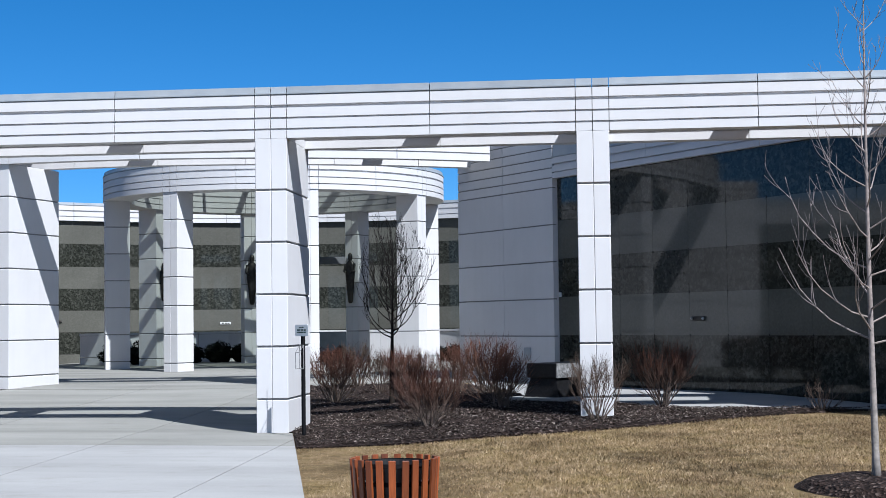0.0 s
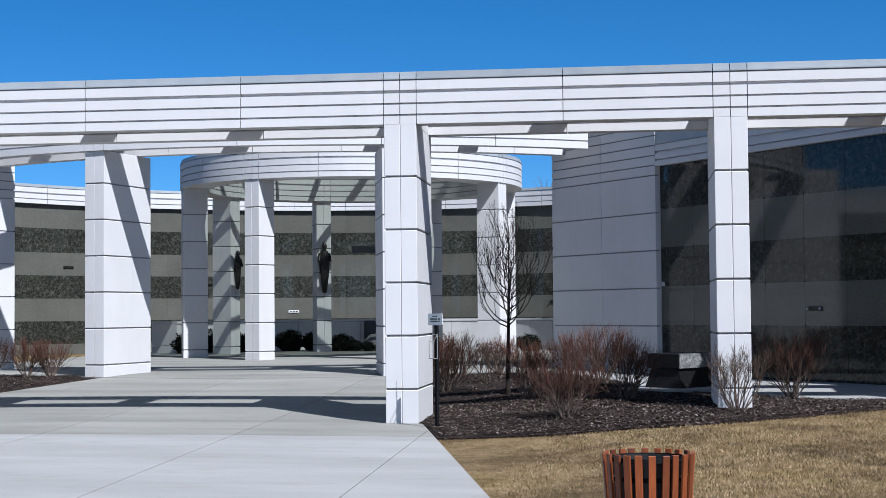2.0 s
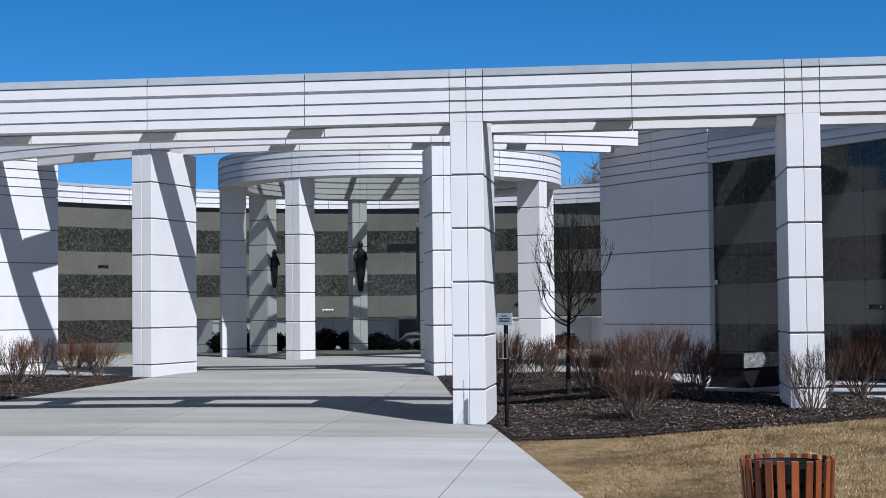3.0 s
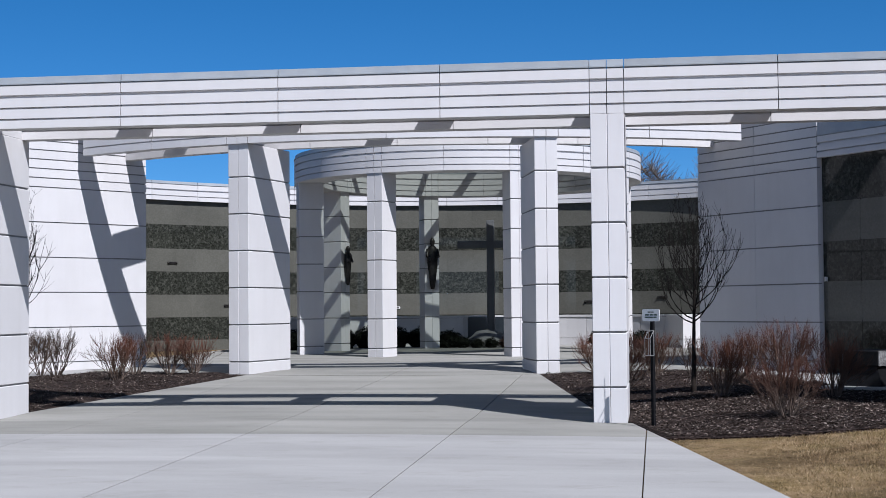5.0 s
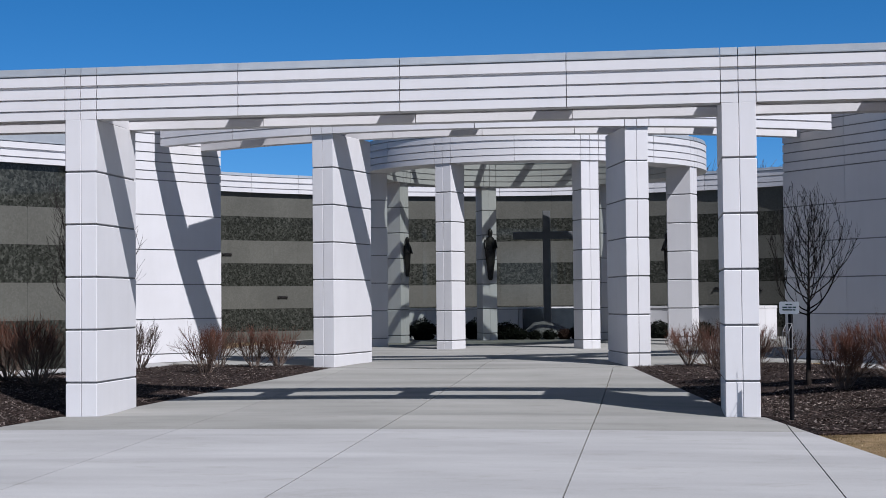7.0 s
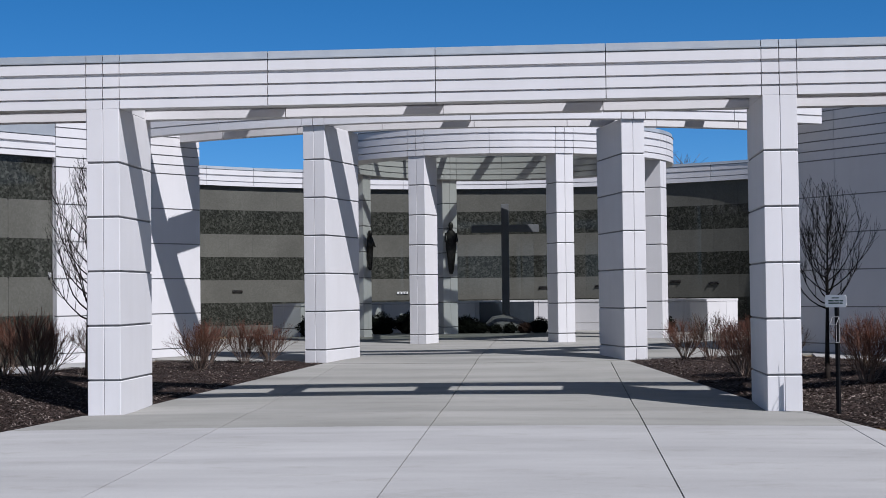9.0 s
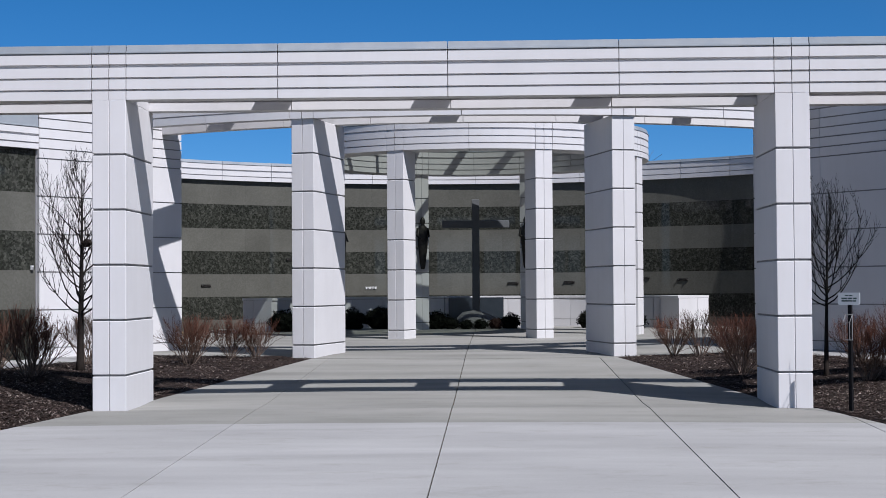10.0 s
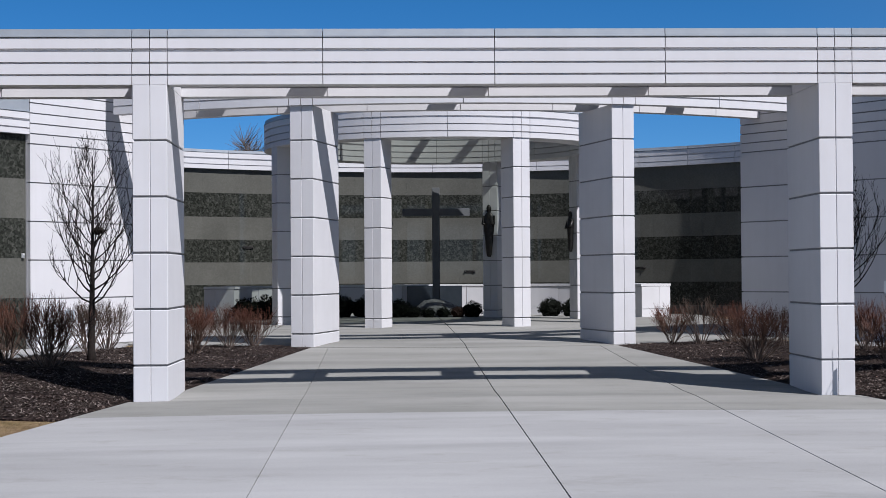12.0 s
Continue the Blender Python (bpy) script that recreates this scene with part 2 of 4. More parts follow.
def banded(z0, z1, bands, thick, groove=0.031, deep=0.055, both=True):
    """A beam's section: bands parted by grooves on the outer face, and on the inner one."""
    h = (z1 - z0 - groove * (bands - 1) - 0.02) / bands
    outer, a = [], z0
    for i in range(bands):
        g = groove + (0.02 if i == bands - 2 else 0)
        tall = h * (0.9 if i == 0 else (bands - 0.9) / (bands - 1))
        outer += [(0, a), (0, a + tall)]
        if i < bands - 1:
            outer += [(-deep, a + tall + 0.004), (-deep, a + tall + g - 0.004)]
        a += tall + g
    inner = [(-thick - o, z) for o, z in reversed(outer)] if both else [(-thick, z1), (-thick, z0)]
    return outer + inner


PANEL = 2.55          # width of a fascia panel
COL_W, COL_D = 0.51, 1.85
COURSE = 0.829        # height of a block course
GAP = 0.03
CENTRE = (0.0, 24.4)  # of the rotunda and the curved pergola
RING = 5.38
CURVE_OUT, CURVE_IN = 14.65, 12.9
SOFFIT, FASCIA = 4.67, 5.355
SOFFIT_IN, FASCIA_IN = 5.48, 6.3


def edge_x(y):
    """Half width of the walk: it widens towards the camera and narrows between the beds."""
    return 5.42 - 0.218 * y if y < 0 else 4.85 if y < 1.9 else max(3.25, 4.85 - (y - 1.9) * 0.19)


def ground_z(x, y):
    """Height of the ground: the walk rises gently to the rotunda, the beds and lawn lie a little higher beside it."""
    if y < 1:
        z = 0.022 * max(-12.0, min(0.0, y))
    elif y < 11:
        z = 0.33 * (y - 1) / 10
    elif y < 20:
        z = 0.33 + 0.06 * (y - 11) / 9
    else:
        z = 0.39
    s = min(1.0, max(0.0, (abs(x) - edge_x(y)) / 4.0))
    s = s * s * (3 - 2 * s)
    fade = min(1.0, max(0.0, (10 - y) / 5))
    crown = 0.036 * max(0.0, 1 - (x / edge_x(y)) ** 2) * min(1.0, max(0.0, (9.5 - y) / 7))
    return z + crown + s * fade * (0.2 - 0.008 * min(14.0, max(0.0, -y)))


# ---- columns ----
BLOCKS = {}


def block_mesh(w, d, h):
    key = (round(w, 3), round(d, 3), round(h, 3))
    if key not in BLOCKS:
        bm = bmesh.new()
        box(bm, -w / 2, w / 2, 0, d, 0, h, 0.008)
        me = bpy.data.meshes.new("block")
        bm.to_mesh(me)
        bm.free()
        me.materials.append(M_PRECAST)
        BLOCKS[key] = me
    return BLOCKS[key]


def column(name, m, depth, joints, top, label, group):
    """A pier of precast blocks in two halves with recessed joints; its front face lies at local y = 0."""
    col = tagged(empty(name, m), label, "column", group)
    bm = bmesh.new()
    box(bm, -COL_W / 2 + 0.02, COL_W / 2 - 0.02, 0.02, depth - 0.02, -0.15, top)
    part("core", bm, M_JOINT, col, "grey recessed joint filler")
    zs = [-0.1] + list(joints) + [top]
    for i, (a, b) in enumerate(zip(zs, zs[1:])):
        lo = a + (GAP / 2 if i else 0)
        hi = b - (GAP / 2 if i < len(zs) - 2 else 0)
        w = COL_W / 2 - 0.002
        me = block_mesh(w, depth, hi - lo)
        for s in (-1, 1):
            part_at("block", me, col, Matrix.Translation((s * (w / 2 + 0.002), 0, lo)))
    return col


FRONT_JOINTS = [0.53 + COURSE * i for i in range(5)]
for x in (-15.3, -10.2, -5.1, 5.1, 10.2, 15.3):
    column("pier", pose(x, 0, 0), COL_D, FRONT_JOINTS, SOFFIT, "tall white precast block pier under the straight pergola beam", "front colonnade piers")

for a in (-13.7, 13.7):
    r = CURVE_OUT - 0.06
    m = pose(CENTRE[0] + r * math.sin(radians(a)), CENTRE[1] - r * math.cos(radians(a)), 0.32, 0, 0, a)
    column("pier", m, 2.02, [0.27 + COURSE * i for i in range(6)], SOFFIT_IN - 0.32, "white precast block pier under the curved pergola beam", "curved pergola piers")

for k in range(8):
    a = -157.5 + 45 * k
    r = RING - 0.03
    m = pose(CENTRE[0] + r * math.sin(radians(a)), CENTRE[1] - r * math.cos(radians(a)), 0.39, 0, 0, a)
    column("rotunda_column", m, 0.75, [0.25 + COURSE * i for i in range(6)], 5.59 - 0.39, "white precast block column of the round open rotunda", "rotunda columns")


# ---- pergola beams ----
def beam(name, label, panels, profile, coping):
    """A beam of fascia panels with a metal coping. panels: lists of stations; a core behind the joints closes them."""
    b = tagged(empty(name), label, "pergola beam", kind="structure")
    for st in panels:
        bm = bmesh.new()
        sweep(bm, st, profile)
        part("fascia_panel", bm, M_PRECAST, b)
    os, zs = [o for o, z in profile], [z for o, z in profile]
    lo, hi, z0, z1 = min(os) + 0.065, max(os) - 0.065, min(zs) + 0.02, max(zs) - 0.004
    for s0, s1 in zip(panels, panels[1:]):
        if (Vector(s0[-1][0]) - Vector(s1[0][0])).length < 0.1:
            n = s0[-1][1]
            t = (-n[1], n[0])
            k = 1 if (s0[-1][0][0] - s0[0][0][0]) * t[0] + (s0[-1][0][1] - s0[0][0][1]) * t[1] > 0 else -1
            a, c = s0[-1][0], s1[0][0]
            bm = bmesh.new()
            sweep(bm, [((a[0] - k * t[0] * 0.002, a[1] - k * t[1] * 0.002), n), ((c[0] + k * t[0] * 0.002, c[1] + k * t[1] * 0.002), n)], [(hi, z0), (hi, z1), (lo, z1), (lo, z0)])
            part("joint_strip", bm, M_JOINT, b, "grey joint sealant")
    for st in panels:
        bm = bmesh.new()
        sweep(bm, st, coping)
        part("coping", bm, M_COPING, b, "pale grey metal coping")
    return b


def cap_profile(z, thick, h=0.14):
    return [(-0.02, z + 0.004), (-0.02, z + 0.016), (0.014, z + 0.018), (0.014, z + 0.04), (-0.015, z + 0.046), (-0.025, z + h), (-thick + 0.03, z + h), (-thick + 0.02, z + 0.045), (-thick - 0.012, z + 0.035), (-thick - 0.012, z + 0.02), (-thick + 0.005, z + 0.004)]


def cuts(edges, g=0.012):
    return [(a + g / 2, b - g / 2) for a, b in zip(edges, edges[1:])]


front_edges = []
for i in range(-8, 9):
    x = i * PANEL
    if i % 2 == 0 and i != 0:
        front_edges += [x - COL_W / 2 - 0.005, x, x + COL_W / 2 + 0.005]
    else:
        front_edges.append(x)
FT = 0.3
beam("front_beam", "long straight white precast beam with four grooved bands", [straight(a, b, 0.0) for a, b in cuts(front_edges)], banded(SOFFIT, FASCIA, 4, FT), cap_profile(FASCIA, FT))
REAR_Y = COL_D - FT
rear_edges = [i * PANEL for i in range(-8, 9)]
beam("rear_beam", "straight white precast beam along the back of the piers", [straight(a, b, REAR_Y) for a, b in cuts(rear_edges)], banded(SOFFIT, FASCIA, 4, FT), cap_profile(FASCIA, FT))


def purlin(name, m, length, label, group, tall=0.46):
    """A crosswise precast bar between two beams, along local y."""
    bm = bmesh.new()
    box(bm, -0.17, 0.17, 0, length, 0, tall, 0.01)
    ob = link_mesh(name, bm, M_PRECAST)
    ob.matrix_world = m
    return tagged(ob, label, "pergola bar", group)


for i in range(-7, 8):
    if i % 2 or i == 0:
        purlin("pergola_bar", pose(i * PANEL - 0.05, FT + 0.002, SOFFIT + 0.3), REAR_Y - FT - 0.004, "white precast bar bridging the two straight beams", "straight pergola bars")
for ob in [o for o in scene.objects if o.name.startswith("pier") and o.parent is None and o.location.y == 0]:
    bm = bmesh.new()
    box(bm, -COL_W / 2 + 0.004, COL_W / 2 - 0.004, FT + 0.003, REAR_Y - 0.003, SOFFIT + 0.002, FASCIA - 0.01, 0.006)
    part("cross_head", bm, M_PRECAST, ob)

curve_a = [-32.0, -22.9, -14.75, -13.7, -12.65, 0.0, 12.65, 13.7, 14.75, 22.9, 32.0]
beam("curved_beam", "curved white precast outer beam of the inner pergola", [arc(CURVE_OUT, a + 0.03, b - 0.03, max(2, int((b - a) / 1.5)), CENTRE) for a, b in zip(curve_a, curve_a[1:])], banded(SOFFIT_IN, FASCIA_IN, 4, FT), cap_profile(FASCIA_IN, FT))
beam("curved_beam", "curved white precast inner beam of the inner pergola", [arc(CURVE_IN + FT, a + 0.03, b - 0.03, 5, CENTRE) for a, b in zip(range(-36, 36, 9), range(-27, 45, 9))], banded(SOFFIT_IN, FASCIA_IN, 4, FT), cap_profile(FASCIA_IN, FT))
for a in (-23.2, -13.7, -0.2, 13.6, 22.8):
    m = pose(CENTRE[0] + (CURVE_OUT - FT - 0.01) * math.sin(radians(a)), CENTRE[1] - (CURVE_OUT - FT - 0.01) * math.cos(radians(a)), SOFFIT_IN + 0.46, 0, 0, a)
    purlin("pergola_bar", m, CURVE_OUT - CURVE_IN - 2 * FT - 0.03, "white precast bar bridging the two curved beams", "curved pergola bars", 0.5)

ring = []
half = math.degrees(COL_W / 2 / RING) + 0.06
for k in range(8):
    a = -157.5 + 45 * k
    ring += [(a - half, a), (a, a + half), (a + half, a + 22.5), (a + 22.5, a + 45 - half)]
beam("rotunda_ring", "round white precast ring beam with four grooved bands", [arc(RING, a + 0.07, b - 0.07, max(3, int(b - a)), CENTRE) for a, b in ring], banded(5.59, 6.33, 4, 0.88), cap_profile(6.33, 0.88))
# the rotunda's roof: tinted panes on the bars
def tinted(nt, b):
    clear = nt.nodes.new("ShaderNodeBsdfTransparent")
    clear.inputs[0].default_value = (0.6, 0.625, 0.59, 1)
    gloss = nt.nodes.new("ShaderNodeBsdfGlossy")
    gloss.inputs["Roughness"].default_value = 0.05
    m = nt.nodes.new("ShaderNodeMixShader")
    m.inputs[0].default_value = 0.03
    nt.links.new(clear.outputs[0], m.inputs[1])
    nt.links.new(gloss.outputs[0], m.inputs[2])
    nt.links.new(m.outputs[0], nt.nodes["Material Output"].inputs["Surface"])


M_TINT = material("tinted_glass", tinted)
skylight = tagged(empty("skylight", pose(CENTRE[0], CENTRE[1], 0)), "low conical tinted glass skylight with white radial ribs over the rotunda", "skylight")
RIB_Z, RIB_RISE = 6.75, 0.22     # underside of the ribs at the ring, and their rise per metre towards the hub
for k in range(16):
    bm = bmesh.new()
    sweep(bm, arc(4.86, 22.5 * k + 0.05, 22.5 * k + 22.45, 6, (0, 0)), [(0, 6.471), (0, 6.97), (-0.28, 6.97), (-0.28, 6.471)])
    part("curb", bm, M_PRECAST, skylight)


def rib_bar():
    bm = bmesh.new()
    box(bm, -0.055, 0.055, -4.575, -0.3, 0, 0.3, 0.006)
    for v in bm.verts:
        v.co.z += RIB_Z + RIB_RISE * (4.52 + v.co.y)
    return bm


def glass_pane():
    bm = bmesh.new()
    z = lambda r: RIB_Z + 0.302 + RIB_RISE * (4.52 - r)
    pts = [(r * math.sin(radians(a)), -r * math.cos(radians(a)), z(r)) for r, a in ((4.84, -11.2), (4.84, -5.6), (4.84, 0), (4.84, 5.6), (4.84, 11.2), (0.32, 11.2), (0.32, -11.2))]
    bm.faces.new([bm.verts.new(p) for p in pts])
    r = bmesh.ops.extrude_face_region(bm, geom=bm.faces[:])
    bmesh.ops.translate(bm, verts=[v for v in r["geom"] if isinstance(v, bmesh.types.BMVert)], vec=(0, 0, 0.012))
    return bm


rib0 = part("rib", rib_bar(), M_PRECAST, skylight)
pane0 = part("pane", glass_pane(), M_TINT, skylight, "grey tinted glass")
pane0.matrix_basis = pose(0, 0, 0, 0, 0, 11.25)
for k in range(1, 16):
    part_at("rib", rib0.data, skylight, pose(0, 0, 0, 0, 0, 22.5 * k))
    tagged(part_at("pane", pane0.data, skylight, pose(0, 0, 0, 0, 0, 22.5 * k + 11.25)), "grey tinted glass")
bm = bmesh.new()
bmesh.ops.create_cone(bm, cap_ends=True, segments=24, radius1=0.32, radius2=0.3, depth=0.36, matrix=Matrix.Translation((0, 0, RIB_Z + 4.52 * RIB_RISE + 0.12)))
part("hub", bm, M_PRECAST, skylight)


# ---- granite crypt walls and white end walls ----
def crypt_wall(name, label, line, rows, thick=0.3):
    """A wall of polished granite crypt fronts in alternating light and dark courses. line: lists of stations, one a bay; rows: (z0, z1, dark)."""
    w = tagged(empty(name), label, "crypt wall", kind="structure")
    for st in line:
        bm = bmesh.new()
        sweep(bm, st, [(-0.03, rows[0][0] - 0.6), (-0.03, rows[-1][1]), (-thick, rows[-1][1]), (-thick, rows[0][0] - 0.6)])
        part("backing", bm, M_BLACK, w, "black joint backing")
        for z0, z1, dark in rows:
            bm = bmesh.new()
            sweep(bm, st, [(0, z0 + 0.0012), (0, z1 - 0.0012), (-0.028, z1 - 0.0012), (-0.028, z0 + 0.0012)])
            part("granite_panel", bm, M_GRAN_D if dark else M_GRAN_L, w)
    return w


BACK_C, BACK_R = (0.0, 20.1), 13.8
ROWS = [(0.0, 0.73, False), (0.73, 1.53, True), (1.53, 2.32, False), (2.32, 3.12, True), (3.12, 3.92, False), (3.92, 4.76, True), (4.76, 5.62, False)]
STEP = 4.0
angles = [76 + STEP * i for i in range(52)]
crypt_wall("crypt_wall_back", "concave polished granite crypt wall in light and dark courses", [arc(BACK_R, a + 0.003, a + STEP - 0.003, 2, BACK_C, True) for a in angles], ROWS)
back_fascia = [(a, a + 8) for a in range(76, 284, 8)]
beam("back_fascia", "curved white precast fascia above the granite crypt wall", [arc(BACK_R - 0.13, a + 0.03, b - 0.03, 3, BACK_C, True) for a, b in back_fascia], banded(5.6, 6.15, 3, 0.6), cap_profile(6.15, 0.6, 0.12))

UX, UY = 0.579, -0.816


def along(s, side):
    """A point s metres outward along the radial wall; side -1 is the mirrored wall."""
    return (side * (6.937 + UX * s), 13.668 + UY * s)


for side in (-1, 1):
    n = (side * UY, -UX)        # out of the wall's visible face
    word = "sunlit" if side < 0 else "shaded"
    wall = tagged(empty("end_wall"), word + " white precast wall of large panels with grooves near its top", "wall", kind="structure")
    zs = [-0.1, 0.55, 1.38, 2.21, 3.04, 3.87, 4.7, 4.92, 5.14, 5.36, 5.58, 5.8, 6.02, 6.3]
    for s0, s1 in ((-0.2, 1.9), (1.9, 4.0)) if side > 0 else ((-0.2, 4.0),):
        for z0, z1 in zip(zs, zs[1:]):
            bm = bmesh.new()
            sweep(bm, [(along(s0 + 0.004, side), n), (along(s1 - 0.004, side), n)], [(0, z0 + 0.014), (0, z1 - 0.014), (-0.1, z1 - 0.014), (-0.1, z0 + 0.014)])
            part("wall_panel", bm, M_PRECAST, wall)
    bm = bmesh.new()
    sweep(bm, [(along(-0.17, side), n), (along(3.97, side), n)], [(-0.02, -0.1), (-0.02, 6.28), (-0.9, 6.28), (-0.9, -0.1)])
    part("core", bm, M_JOINT, wall, "grey recessed joint filler")
    # the returns of the wall at its outer and inner ends
    bm = bmesh.new()
    sweep(bm, [(along(3.972, side), n), (along(4.0, side), n)], [(-0.102, -0.1), (-0.102, 6.3), (-0.92, 6.3), (-0.92, -0.1)])
    part("return_panel", bm, M_PRECAST, wall)
    bm = bmesh.new()
    sweep(bm, [(along(-0.2, side), n), (along(0.45, side), n)], [(-0.11, -0.1), (-0.11, 6.3), (-6, 6.3), (-6, -0.1)])
    part("return_panel", bm, M_PRECAST, wall)
    rows = [(0.1, 0.55, True), (0.55, 1.4, True), (1.4, 2.25, False), (2.25, 3.1, True), (3.1, 3.95, False), (3.95, 4.9, True)]
    lines = [[(along(4.02 + 1.15 * i, side), n), (along(4.02 + 1.15 * (i + 1) - 0.006, side), n)] for i in range(9)]
    lines = [[((p[0] - 0.12 * q[0], p[1] - 0.12 * q[1]), q) for p, q in st] for st in lines]
    crypt_wall("crypt_wall_side", "polished granite crypt wall beside the white end wall", lines, rows)
    beam("side_fascia", "low white precast fascia above the side crypt wall", [[(along(4.01 + 3.45 * i, side), n), (along(4.0 + 3.45 * (i + 1), side), n)] for i in range(3)], banded(4.9, 5.36, 3, 0.7), cap_profile(5.36, 0.7, 0.32))
    wall = tagged(empty("end_pier"), "white precast pier closing the side crypt wall", "wall", kind="structure")
    bm = bmesh.new()
    sweep(bm, [(along(14.37, side), n), (along(15.2, side), n)], [(0, -0.1), (0, 5.42), (-0.7, 5.42), (-0.7, -0.1)])
    part("wall_panel", bm, M_PRECAST, wall)

# ---- ground, paving, beds ----
def sheet(name, mat, outline, lift, step=0.6, label="", category="", kind="structure", depth=0.12, parent=None, rough=0.0):
    """A level-following slab with the outline, cut into a grid so that it follows the ground."""
    bm = bmesh.new()
    f = bm.faces.new([bm.verts.new((x, y, 0)) for x, y in outline])
    xs, ys = [p[0] for p in outline], [p[1] for p in outline]
    for axis, lo, hi in ((0, min(xs), max(xs)), (1, min(ys), max(ys))):
        n = int((hi - lo) / step)
        for i in range(1, n + 1):
            co, no = [0, 0, 0], [0, 0, 0]
            co[axis], no[axis] = lo + (hi - lo) * i / (n + 1), 1
            bmesh.ops.bisect_plane(bm, geom=bm.verts[:] + bm.edges[:] + bm.faces[:], plane_co=co, plane_no=no)
    for v in bm.verts:
        v.co.z = ground_z(v.co.x, v.co.y) + (0.003 if rough and v.is_boundary else lift) + (rough * (noise.noise(v.co * 1.3) + 0.5 * noise.noise(v.co * 4.1)) if rough and not v.is_boundary else 0)
    if depth:
        r = bmesh.ops.extrude_face_region(bm, geom=bm.faces[:])
        bmesh.ops.translate(bm, verts=[v for v in r["geom"] if isinstance(v, bmesh.types.BMVert)], vec=(0, 0, -depth))
    ob = link_mesh(name, bm, mat, parent)
    if parent is None:
        tagged(ob, label, category, kind=kind)
    return ob


def big_ground():
    """One sheet to the horizon, finer near the place."""
    marks = [-3000, -900, -300, -120, -60] + [-30 + 1.5 * i for i in range(41)] + [60, 120, 300, 900, 3000]
    bm = bmesh.new()
    grid = [[bm.verts.new((x, y + 5, ground_z(x, y + 5) - 0.03)) for x in marks] for y in marks]
    for r0, r1 in zip(grid, grid[1:]):
        for i in range(len(marks) - 1):
            bm.faces.new((r0[i], r0[i + 1], r1[i + 1], r1[i]))
    return tagged(link_mesh("ground", bm, M_LAWN), "dry yellow-brown dormant lawn grass", "lawn", kind="structure")


big_ground()

pave = tagged(empty("pavement"), "pale concrete entrance walk in large jointed slabs", "pavement", kind="structure")
JX = [-14.0, -2.88, 0.03, 2.94, 5.64, 14.0]
G = 0.008


def half_gap(x):
    """Half the width of a lengthwise joint: the one on the left is the finest."""
    return 0.0052 if x < 0 else G


def slab(outline, mat, lift=0.0):
    return sheet("slab", mat, outline, lift, step=0.9, depth=0.12, parent=pave)


def cut_to_walk(poly):
    """The part of a slab's outline that lies inside the flaring edges of the walk."""
    for side in (-1, 1):
        out = []
        for p, q in zip(poly, poly[1:] + poly[:1]):
            fp, fq = (5.42 - 0.218 * y - side * x for x, y in (p, q))
            if fp >= 0:
                out.append(p)
            if fp * fq < 0:
                t = fp / (fp - fq)
                out.append((p[0] + t * (q[0] - p[0]), p[1] + t * (q[1] - p[1])))
        poly = out
        if len(poly) < 3:
            return None
    return poly


YB = [-30.0, -21.0, -12.0, -2.02, 0.0]
for y0, y1 in zip(YB, YB[1:]):
    for x0, x1 in zip(JX, JX[1:]):
        o = cut_to_walk([(x0 + half_gap(x0), y0 + G), (x1 - half_gap(x1), y0 + G), (x1 - half_gap(x1), y1 - G), (x0 + half_gap(x0), y1 - G)])
        if o:
            slab(o, M_CONC if y1 < 0 else M_CONC_OLD)
# between the beds
FAR_X = 2.9
g = 0.0042
slab([(-4.84, 0.004), (-2.88 - g, 0.004), (-FAR_X - g, 10.3), (-3.25, 10.3), (-4.84, 1.9)], M_CONC_OLD)
slab([(-2.88 + g, 0.004), (0.03 - G, 0.004), (0.03 - G, 10.3), (-FAR_X + g, 10.3)], M_CONC_OLD)
slab([(0.03 + G, 0.004), (2.94 - G, 0.004), (FAR_X - G, 10.3), (0.03 + G, 10.3)], M_CONC_OLD)
slab([(2.94 + G, 0.004), (4.84, 0.004), (4.84, 1.9), (3.25, 10.3), (FAR_X + G, 10.3)], M_CONC_OLD)
# the round court
ring_out = [(CENTRE[0] + 14.6 * math.sin(radians(a)), CENTRE[1] - 14.6 * math.cos(radians(a))) for a in range(-36, 37, 4)]
court = tagged(empty("court"), "pale concrete court around the rotunda in two jointed halves", "pavement", kind="structure")
for side in (-1, 1):
    half_ring = [(0.03 + side * G, 24.4 - 14.6)] + [p for p in (ring_out if side > 0 else ring_out[::-1]) if p[0] * side > 0.1]
    sheet("slab", M_CONC_OLD, half_ring + [(side * 9.0, 33.0), (0.03 + side * G, 33.0)], 0.012, 1.5, parent=court)
for side in (-1, 1):
    n = (side * UY, -UX)
    pts = [along(s, side) for s in (1.0, 15.2)]
    o = [pts[0], pts[1], (side * 14.9, 1.75), (side * 12.9, 1.85), (side * 11.4, 2.3), (side * 9.9, 3.2), (side * 8.9, 4.3), (side * 8.2, 8.0), (side * 7.3, 10.4)]
    sheet("patio", M_CONC, o, 0.012, 1.2, "pale concrete patio before the side crypt wall", "pavement")
    bed = [(side * x, y) for x, y in ((4.86, 1.8), (3.27, 10.2), (4.5, 10.45), (5.9, 11.0), (7.0, 10.9), (7.4, 10.2), (8.25, 8.0), (8.95, 4.3), (9.95, 3.15), (11.4, 2.25), (12.9, 1.8), (14.9, 1.7), (13.3, 1.05), (12.3, 0.15), (11.0, -1.0), (9.6, -2.0), (7.6, -2.3), (5.92, -2.2), (5.43, 0.0), (5.36, 0.006), (5.36, 1.8))]
    sheet("mulch_bed", M_MULCH, bed, 0.035, 0.35, "dark shredded bark mulch planting bed", "mulch bed", rough=0.03)


